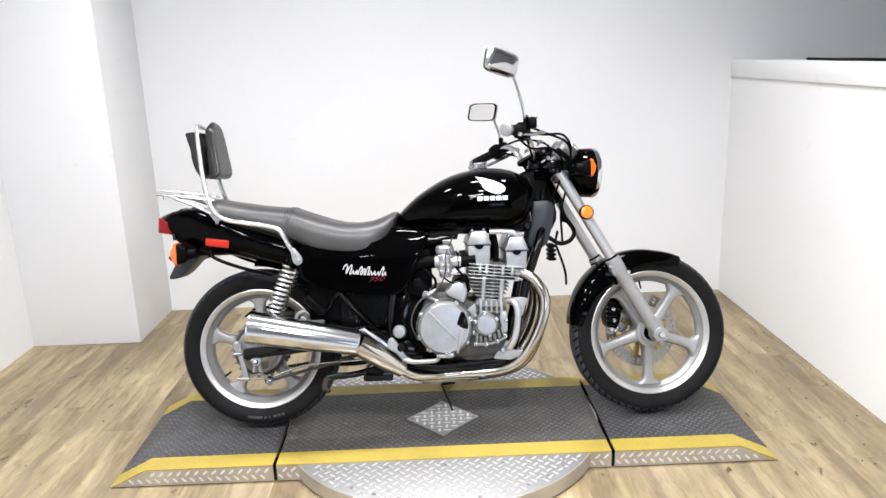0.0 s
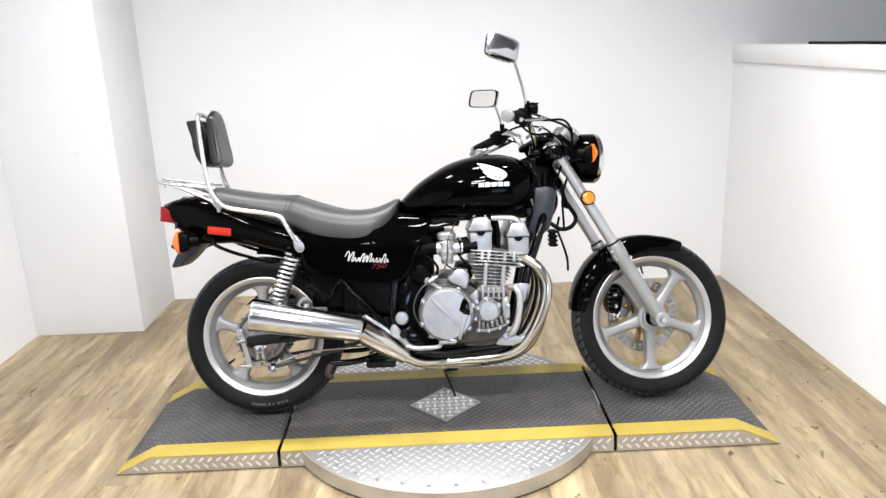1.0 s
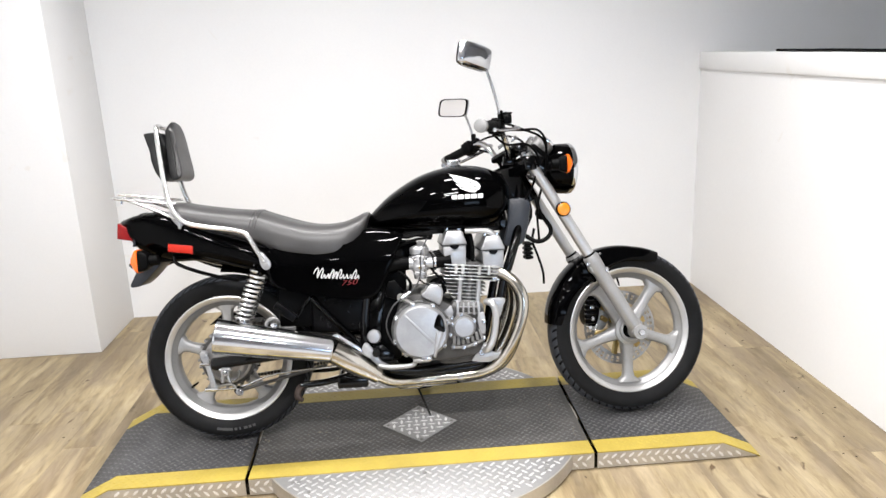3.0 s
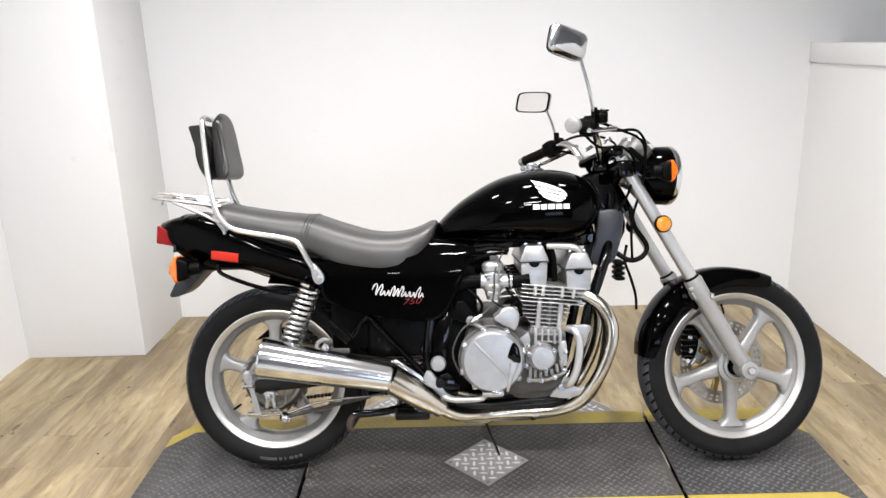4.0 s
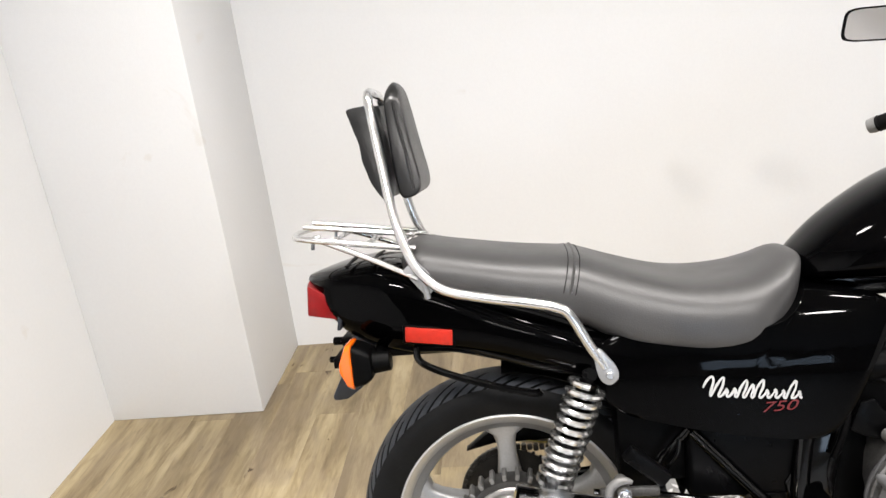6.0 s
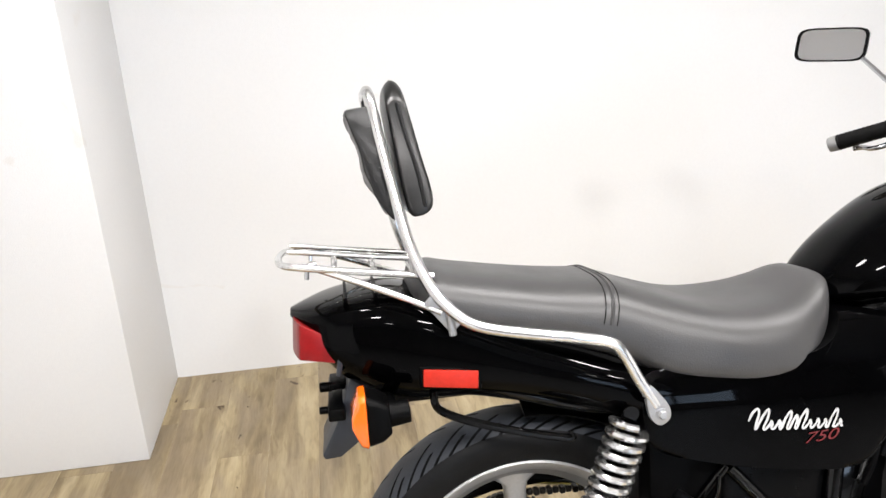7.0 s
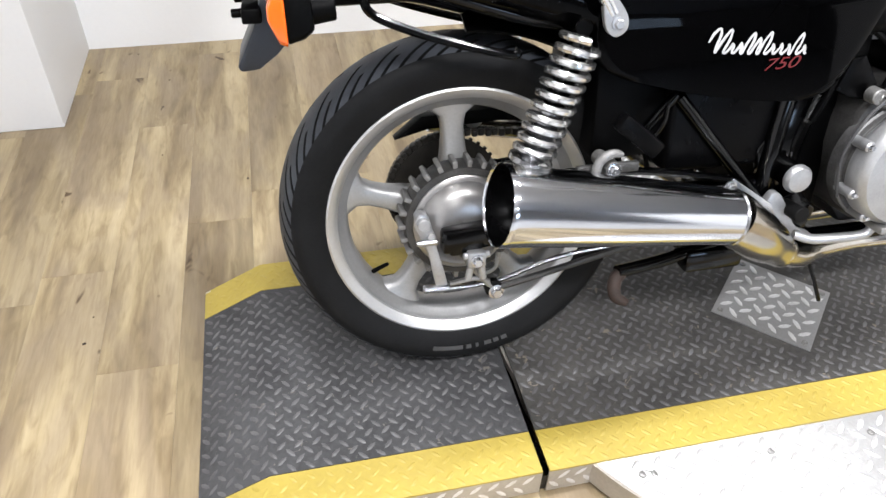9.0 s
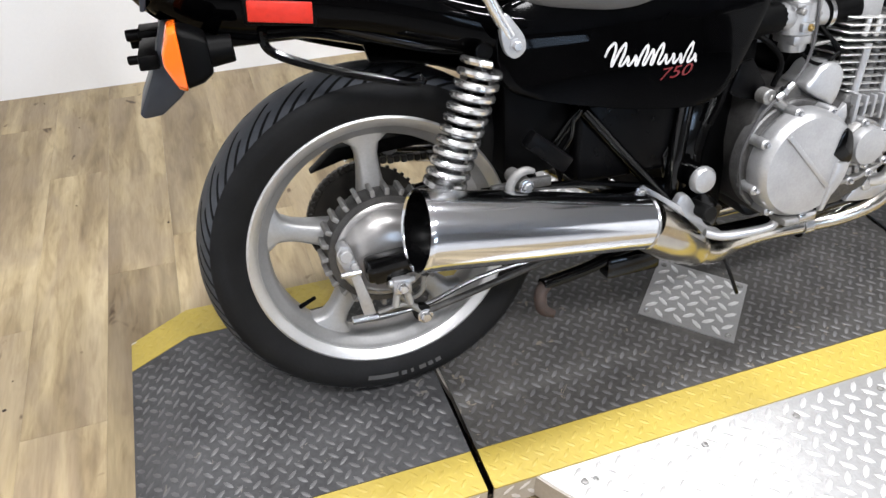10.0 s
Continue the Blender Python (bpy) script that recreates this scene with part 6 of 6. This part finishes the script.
# exhaust: four headers, a silencer each side
for s in (-1, 1):
    hp = [(0.935, s * 0.118, 0.566), (0.985, s * 0.136, 0.556), (1.032, s * 0.158, 0.522), (1.058, s * 0.167, 0.465), (1.050, s * 0.167, 0.392), (1.015, s * 0.163, 0.308), (0.965, s * 0.145, 0.236), (0.905, s * 0.125, 0.202), (0.83, s * 0.108, 0.190), (0.74, s * 0.100, 0.186), (0.66, s * 0.110, 0.184), (0.612, s * 0.132, 0.188), (0.575, s * 0.148, 0.199), (0.530, s * 0.164, 0.226)]
    pipe = part("exhaust_header", tube(hp, 0.0192, 18), HEADER, bike, "heat-tinted chrome exhaust header")
    hp2 = [(0.925, s * 0.060, 0.566), (1.00, s * 0.062, 0.546), (1.040, s * 0.066, 0.515), (1.064, s * 0.075, 0.455), (1.058, s * 0.085, 0.38), (1.03, s * 0.10, 0.295), (0.985, s * 0.095, 0.225), (0.92, s * 0.075, 0.188), (0.82, s * 0.062, 0.170), (0.70, s * 0.060, 0.166), (0.62, s * 0.050, 0.168)]
    part("exhaust_header", tube(hp2, 0.0192, 16), HEADER, bike, "heat-tinted chrome exhaust header")
    part("header_flange", merge(rod((0.962, s * 0.127, 0.562), (0.984, s * 0.135, 0.5565), 0.0235, cham=0.004), rod((0.955, s * 0.125, 0.590), (0.985, s * 0.125, 0.585), 0.006), rod((0.955, s * 0.135, 0.536), (0.985, s * 0.135, 0.530), 0.006)), CHROME_OLD, pipe)
    part("header_clamp", ring_lathe([(0.0193, -0.009), (0.0228, -0.009), (0.0228, 0.009), (0.0193, 0.009)], along((0.830, s * 0.108, 0.190), (0.74, s * 0.100, 0.186))[0], 24), CHROME_OLD, pipe)
    part("clamp_lug", rod((0.822, s * 0.108, 0.164), (0.822, s * 0.108, 0.188), 0.008), PLASTIC, pipe)
    rear_c, mid_c, front_c = V((0.012, s * 0.236, 0.408)), V((0.390, s * 0.216, 0.334)), V((0.538, s * 0.163, 0.224))
    m, n = along(rear_c, mid_c)
    can = part("silencer", lathe([(0.0560, 0.020), (0.0572, 0.0), (0.0588, -0.002), (0.0600, 0.001), (0.0600, 0.008), (0.0585, 0.03), (0.0535, n * 0.45), (0.046, n * 0.85), (0.0435, n), (0.040, n + 0.002)], m, 56, caps=False), CHROME, bike, "long tapered chrome silencer")
    bore = part("silencer_bore", lathe([(0.0570, 0.0015), (0.0562, 0.010), (0.0535, 0.030), (0.046, 0.044), (0.034, 0.048), (0.0325, 0.040), (0.0295, 0.040), (0.029, 0.060)], m, 40, caps=False), PANEL, can, "dark funnel-shaped silencer end")
    part("bore_pipe", lathe([(0.029, 0.058), (0.028, 0.16), (0.001, 0.16)], m, 32, caps=False), PLASTIC, bore)
    m2 = along(mid_c, front_c)
    part("silencer_cone", lathe([(0.0430, -0.004), (0.0436, 0.01), (0.0432, 0.07), (0.0400, 0.125), (0.0300, m2[1] - 0.014), (0.0305, m2[1] - 0.010), (0.0298, m2[1]), (0.018, m2[1] + 0.002)], m2[0], 36), WARM_CHROME, can, "chrome cone at the front of the silencer, tinted for mirrored yellow")
    part("silencer_seam", ring_lathe([(0.0440, -0.003), (0.0460, 0), (0.0440, 0.003)], Matrix.Translation(mid_c) @ m.to_3x3().to_4x4(), 48), CHROME_OLD, can)
    part("silencer_bracket", plate([(0.385, 0.366), (0.405, 0.384), (0.48, 0.332), (0.50, 0.298), (0.465, 0.308), (0.42, 0.348)], s * 0.184 - 0.003, s * 0.184 + 0.003, 0.002), CHROME_OLD, can)
    bolt(can, 0.400, s * 0.188, 0.371, 0.008, CHROME_OLD, (0, s, 0))
part("collector_box", rbox(0.60, 0.70, -0.105, 0.105, 0.150, 0.186, 0.015, 3), HEADER, bike)

# rear shock absorbers
for s in (-1, 1):
    top, bot = V((0.156, s * 0.152, 0.620)), V((0.070, s * 0.154, 0.402))
    d = (bot - top).normalized()
    n = (bot - top).length
    m = along(top, bot)[0]
    shock = part("shock_absorber", lathe([(0.010, n * 0.5), (0.0185, n * 0.52), (0.0185, n - 0.03), (0.012, n - 0.02)], m, 24), CHROME_OLD, bike, "rear shock absorber with chrome coil spring")
    part("shock_body", lathe([(0.016, 0.012), (0.016, n * 0.52), (0.012, n * 0.525)], m, 24), SATIN, shock)
    turns, r = 11.0, 0.0285
    pts = []
    for k in range(int(turns * 14) + 1):
        t = k / (turns * 14)
        a = 2 * math.pi * turns * t
        pts.append(m @ V((r * math.cos(a), r * math.sin(a), 0.012 + (n - 0.049) * t)))
    part("coil_spring", tube(pts, 0.0058, 8, 1), RAIL, shock, "chrome coil spring")
    part("spring_seat", lathe([(0.020, n - 0.040), (0.0335, n - 0.038), (0.0335, n - 0.030), (0.020, n - 0.022)], m, 28), CHROME_OLD, shock)
    part("shock_eye", merge(rod(bot + V((0, -0.018, 0)), bot + V((0, 0.018, 0)), 0.019), rod(bot - d * 0.03, bot, 0.016)), SILVER, shock)
    part("top_mount", rod(top + V((0, -s * 0.035, 0)), top + V((0, -s * 0.005, 0)), 0.014), SATIN, shock)

# passenger footrest and brake pedal
peg = part("passenger_footrest", merge(rod((0.196, -0.14, 0.424), (0.196, -0.200, 0.426), 0.012), tube([(0.196 + 0.026 * math.cos(radians(a)), -0.196, 0.424 + 0.026 * math.sin(radians(a))) for a in range(60, 261, 20)], [0.004, 0.006, 0.007, 0.0075, 0.0075, 0.0075, 0.0075, 0.0075, 0.007, 0.006, 0.004], 10, 2)), HUB, bike, "folded passenger footrest on a curved bracket")
bolt(peg, 0.196, -0.200, 0.426, 0.008)
part("footrest_rubber", moved(rbox(-0.042, 0.042, -0.011, 0.011, -0.014, 0.014, 0.005), pose(0.236, -0.186, 0.470, 0, 40, 0)), PANEL, peg)
part("footrest_arm", rbox(0.16, 0.262, -0.15, -0.138, 0.396, 0.412, 0.003), CASE, peg)
part("side_lever_link", tube([(0.300, -0.142, 0.495), (0.292, -0.15, 0.47), (0.275, -0.152, 0.448), (0.268, -0.15, 0.43)], 0.0038, 8), SATIN, bike)
pedal = part("brake_pedal", tube([(0.545, -0.175, 0.262), (0.575, -0.185, 0.254), (0.62, -0.195, 0.256), (0.660, -0.200, 0.260), (0.672, -0.203, 0.275)], [0.008, 0.0085, 0.0085, 0.008, 0.0075], 12), SILVER, bike, "silver brake pedal")
part("pedal_pad", rbox(0.662, 0.722, -0.232, -0.190, 0.272, 0.286, 0.005), ROUGH_ALU, pedal)
part("rider_footrest", merge(rod((0.535, -0.14, 0.305), (0.537, -0.195, 0.307), 0.012, 0.014)), GRIP, bike, "black rubber rider footrest")
part("rear_set_plate", plate([(0.505, 0.31), (0.56, 0.33), (0.60, 0.29), (0.585, 0.25), (0.53, 0.245)], -0.148, -0.135, 0.004), SATIN, bike)
part("front_engine_mount", plate(smooth_poly([(0.932, 0.466), (0.978, 0.468), (1.000, 0.460), (0.990, 0.438), (0.980, 0.402), (0.966, 0.405), (0.955, 0.438)], 2), -0.150, -0.136, 0.003), SILVER, bike, "silver engine mounting plate")
part("oil_line", tube([(0.928, -0.150, 0.458), (0.948, -0.176, 0.452), (0.958, -0.180, 0.425), (0.956, -0.180, 0.38), (0.946, -0.180, 0.33), (0.930, -0.178, 0.298), (0.915, -0.160, 0.285)], 0.0118, 14), LIP, bike, "pale aluminium oil pipe")
part("pedal_shaft", tube([(0.90, -0.135, 0.242), (0.80, -0.138, 0.236), (0.68, -0.14, 0.228), (0.58, -0.145, 0.236)], 0.012, 10), SATIN, bike)

# rectifier, cables
part("rectifier", merge(*[rbox(1.088, 1.118, -0.085, -0.02, z, z + 0.011, 0.004) for z in (0.592, 0.608, 0.624, 0.640)], rbox(1.092, 1.112, -0.075, -0.03, 0.59, 0.655, 0.003)), PLASTIC, bike, "black finned rectifier")
for pts in ([(0.955, -0.235, 1.05), (1.02, -0.19, 1.00), (1.10, -0.14, 1.00), (1.145, -0.11, 0.95), (1.125, -0.10, 0.86), (1.08, -0.08, 0.78)], [(0.975, -0.225, 1.06), (1.06, -0.20, 1.045), (1.14, -0.16, 1.045), (1.175, -0.12, 0.99), (1.15, -0.09, 0.90)],
            [(0.93, 0.225, 1.02), (1.0, 0.18, 1.0), (1.08, 0.10, 0.95), (1.10, 0.05, 0.86)], [(0.94, 0.21, 1.03), (1.03, 0.17, 1.06), (1.13, 0.12, 1.03), (1.16, 0.08, 0.92)], [(1.0, -0.215, 1.075), (1.08, -0.18, 1.05), (1.165, -0.13, 1.01), (1.17, -0.105, 0.90), (1.14, -0.085, 0.78), (1.145, -0.06, 0.66)]):
    part("control_cable", tube(pts, 0.0042, 8), PLASTIC, bike)
part("brake_hose", tube([(1.128, -0.06, 0.70), (1.118, -0.075, 0.655), (1.135, -0.08, 0.60), (1.150, -0.08, 0.545), (1.152, -0.08, 0.50)], 0.0045, 8), PLASTIC, bike)
part("wire_loop", tube([(1.09, -0.07, 0.68), (1.13, -0.085, 0.655), (1.17, -0.085, 0.665), (1.185, -0.08, 0.70), (1.15, -0.07, 0.76), (1.14, -0.06, 0.82)], 0.008, 8), PLASTIC, bike)

# chrome backrest hoop, pad, pouch and luggage rack


def tipped(p, back=1.0):
    """The bent backrest: raked back and a little askew above the seat."""
    x, y, z = p
    f = min(max((z - 0.82) / 0.30, 0.0), 1.1)
    return V((x - back * (0.010 * min(1.0, 4 * f) + 0.017 * f), y * (1 - 0.12 * f) + 0.050 * f, z + 0.020 * f))


for s in (-1, 1):
    hoop = part("grab_rail", tube([tipped(p) for p in ((0.178, s * 0.186, 0.646), (0.154, s * 0.187, 0.686), (0.128, s * 0.186, 0.735), (0.108, s * 0.184, 0.750), (0.060, s * 0.180, 0.761), (-0.004, s * 0.171, 0.771), (-0.072, s * 0.157, 0.785), (-0.107, s * 0.145, 0.806), (-0.132, s * 0.130, 0.840), (-0.146, s * 0.112, 0.90), (-0.161, s * 0.098, 1.00), (-0.170, s * 0.090, 1.075), (-0.173, s * 0.080, 1.106), (-0.174, s * 0.055, 1.118), (-0.174, 0, 1.119))], 0.0088, 16), RAIL, bike, "chrome grab rail rising into a backrest hoop")
    lug = smooth_poly([(0.160, 0.672), (0.170, 0.678), (0.183, 0.664), (0.197, 0.644), (0.198, 0.626), (0.184, 0.616), (0.170, 0.624), (0.163, 0.644)], 3)
    part("rail_foot", plate(lug, s * 0.182, s * 0.193, 0.003), SILVER, hoop, "flat silver lug")
    part("rail_stud", rod((0.184, s * 0.120, 0.634), (0.184, s * 0.184, 0.634), 0.009), SATIN, hoop)
    bolt(hoop, 0.184, s * 0.193, 0.634, 0.007, SILVER, (0, s, 0))
    part("rail_bracket", plate([(-0.128, 0.842), (-0.105, 0.815), (-0.098, 0.785), (-0.112, 0.772), (-0.150, 0.822)], s * 0.128, s * 0.132, 0.001), SILVER, hoop)
    part("bracket_stud", rod((-0.114, s * 0.134, 0.812), (-0.110, s * 0.134, 0.770), 0.006), SILVER, hoop)
pad_poly = smooth_poly([(-0.148, 1.122), (-0.130, 1.136), (-0.113, 1.128), (-0.106, 1.105), (-0.097, 1.03), (-0.087, 0.968), (-0.094, 0.943), (-0.120, 0.934), (-0.140, 0.945), (-0.146, 1.03)], 3)
pad_poly = [(-0.157 + (x + 0.148) * 0.80 - 0.06 * (z - 0.94), z) for x, z in pad_poly]
pad_bm = plate(pad_poly, -0.106, 0.106, 0.016, 3, 40)
bmesh.ops.subdivide_edges(pad_bm, edges=[e for e in pad_bm.edges if abs(e.verts[0].co.y - e.verts[1].co.y) > 0.05], cuts=14, use_grid_fill=True)
for v in pad_bm.verts:
    up = max(0.0, (v.co.z - 0.934) / 0.202)
    v.co.z -= 0.030 * (abs(v.co.y) / 0.106) ** 3 * up ** 2
    v.co.y *= 1 - 0.16 * up ** 3
    v.co = tipped((v.co.x, v.co.y * 0.84 + 0.012, v.co.z), 0.25)
pad = part("backrest_pad", pad_bm, PAD, bike, "padded vinyl backrest, black with a lighter forward face")
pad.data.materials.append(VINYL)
# faces that point forward are lighter than the rest
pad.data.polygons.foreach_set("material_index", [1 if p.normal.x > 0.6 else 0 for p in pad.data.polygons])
for s in (-1, 1):
    part("pad_piping", tube([tipped((x, s * w * 0.84 + 0.012, z), 0.25) for x, w, z in ((-0.150, 0.0935, 1.098), (-0.141, 0.0995, 1.05), (-0.130, 0.1068, 1.0), (-0.123, 0.1065, 0.948))], 0.003, 8), PAD, pad)
bm = plate(smooth_poly([(-0.168, 1.098), (-0.206, 1.092), (-0.211, 1.080), (-0.200, 1.04), (-0.197, 1.005), (-0.190, 0.982), (-0.174, 0.948), (-0.158, 0.934), (-0.154, 1.0)], 3), -0.092, 0.092, 0.014, 3, 40)
bmesh.ops.subdivide_edges(bm, edges=[e for e in bm.edges if e.calc_length() > 0.02], cuts=6, use_grid_fill=True)
for v in bm.verts:
    v.co = tipped(v.co) + V((noise.noise(v.co * 28) * 0.007, noise.noise(v.co * 22 + V((5, 1, 2))) * 0.006, noise.noise(v.co * 25 + V((1, 7, 3))) * 0.004))
part("backrest_pouch", bm, PAD, bike, "wrinkled black vinyl pouch behind the backrest", sharp=80)
rack = part("luggage_rack", merge(tube([(-0.128, -0.098, 0.855), (-0.22, -0.098, 0.869), (-0.32, -0.092, 0.884), (-0.352, -0.070, 0.888), (-0.360, 0, 0.889), (-0.352, 0.070, 0.888), (-0.32, 0.092, 0.884), (-0.22, 0.098, 0.869), (-0.128, 0.098, 0.855)], 0.0054, 10)), RAIL, bike, "chrome tube luggage rack")
for x in (-0.155, -0.215, -0.275):
    z = 0.855 + (x + 0.128) * -0.158
    part("rack_bar", rod((x, -0.096, z), (x, 0.096, z), 0.005), RAIL, rack)
for y in (-0.035, 0.035):
    part("rack_bar", rod((-0.14, y, 0.872), (-0.345, y, 0.902), 0.004), RAIL, rack)
for s in (-1, 1):
    part("rack_strut", tube([(-0.312, s * 0.085, 0.885), (-0.26, s * 0.10, 0.865), (-0.19, s * 0.115, 0.836), (-0.124, s * 0.132, 0.806)], 0.0052, 10), RAIL, rack)
    part("rack_hook", tube([(-0.300, s * 0.088, 0.889), (-0.312, s * 0.09, 0.886), (-0.316, s * 0.09, 0.866)], 0.0035, 8), CHROME_OLD, rack)

# stands
stand = part("side_stand", tube([(0.60, 0.13, 0.245), (0.645, 0.19, 0.165), (0.705, 0.268, 0.068)], [0.012, 0.010, 0.009], 12), SATIN, bike, "black side stand, folded out")
part("stand_foot", moved(rbox(-0.035, 0.025, -0.018, 0.018, -0.004, 0.004, 0.003), pose(0.707, 0.272, 0.066, 13, 0, 20)), SATIN, stand)
cs = part("centre_stand", merge(tube([(0.47, -0.10, 0.225), (0.36, -0.105, 0.200), (0.26, -0.12, 0.196)], 0.012, 10), tube([(0.47, 0.10, 0.225), (0.36, 0.105, 0.200), (0.26, 0.12, 0.196)], 0.012, 10), rod((0.40, -0.105, 0.205), (0.40, 0.105, 0.205), 0.010), rbox(0.39, 0.50, -0.12, -0.08, 0.172, 0.215, 0.008)), SATIN, bike, "black centre stand, folded up")
part("stand_shoe", tube([(0.275, -0.115, 0.197), (0.255, -0.125, 0.182), (0.252, -0.14, 0.160), (0.270, -0.15, 0.150)], [0.012, 0.012, 0.011, 0.007], 10), RUST, cs, "rusty stand shoe")
part("stand_spring", tube([(0.36, -0.09, 0.19), (0.50, -0.10, 0.23)], 0.006, 8), SATIN, cs)
part("drain_cable", tube([(0.66, -0.06, 0.18), (0.69, -0.075, 0.11), (0.715, -0.085, 0.045)], 0.004, 8), SATIN, bike)

# ---- floor of vinyl boards ----
# unseen ground added in grey to keep wood colour out of the chrome
tagged(part("shop_floor", rbox(-5.15, 5.15, -5.15, 1.6, -0.10, -0.0005, 0), GREY_FLOOR), "unseen plain grey floor before the bay, toned for the chrome's reflections", "floor", kind="structure")
floor = part("floor", rbox(-5.15, 5.15, 1.6, BACK + 0.15, -0.10, -0.0035, 0), BOARDS)
tagged(floor, "light oak-look vinyl board floor with grey wash", "floor", kind="structure")
rnd = random.Random(4)
BW, BL = 0.152, 0.914
plank_me = {}
x = LEFT_X
while x < RIGHT_X - 0.001:
    x1 = min(x + BW, RIGHT_X)
    y = 1.35 - rnd.random() * BL
    while y < BACK:
        y1 = min(y + BL, BACK)
        y0 = max(y, 1.6)
        w, n = round(x1 - x - 0.0003, 4), round(y1 - y0 - 0.0005, 4)
        if n > 0.02 and w > 0.01:
            if (w, n) not in plank_me:
                ob = part("plank", rbox(-w / 2, w / 2, -n / 2, n / 2, -0.0034, 0.0, 0), BOARDS, floor)
                plank_me[(w, n)] = ob.data
                ob.matrix_basis = pose((x + x1) / 2, (y0 + y1) / 2, 0)
            else:
                share("plank", plank_me[(w, n)], floor, pose((x + x1) / 2, (y0 + y1) / 2, 0))
        y = y1
    x = x1

# loose flakes and crumbs on the boards
rnd = random.Random(11)
verts, faces = [], []
while len(faces) < 90 * 6:
    x, y = rnd.uniform(LEFT_X + 0.05, RIGHT_X - 0.03), rnd.uniform(1.65, BACK - 0.03)
    if rnd.random() < 0.4:
        x = RIGHT_X - 0.03 - 0.35 * rnd.random() ** 2
    if X0 - 0.05 < x < X1 + 0.05 and 2.1 < y < 3.3:
        continue
    a, size = rnd.uniform(0, 6.28), rnd.uniform(0.0022, 0.0055)
    k = len(verts)
    for h, g in ((0.0002, 1.0), (0.0016, 0.6)):
        for q in range(4):
            b = a + q * 1.571 + rnd.uniform(-0.3, 0.3)
            r = size * g * rnd.uniform(0.6, 1.2)
            verts.append((x + r * math.cos(b), y + r * math.sin(b), h))
    faces += [(k, k + 1, k + 5, k + 4), (k + 1, k + 2, k + 6, k + 5), (k + 2, k + 3, k + 7, k + 6), (k + 3, k, k + 4, k + 7), (k + 4, k + 5, k + 6, k + 7), (k + 3, k + 2, k + 1, k)]
tagged(raw("floor_crumbs", verts, faces, RUST), "scattered dark crumbs of dirt on the vinyl boards", "dirt", kind="stuff")
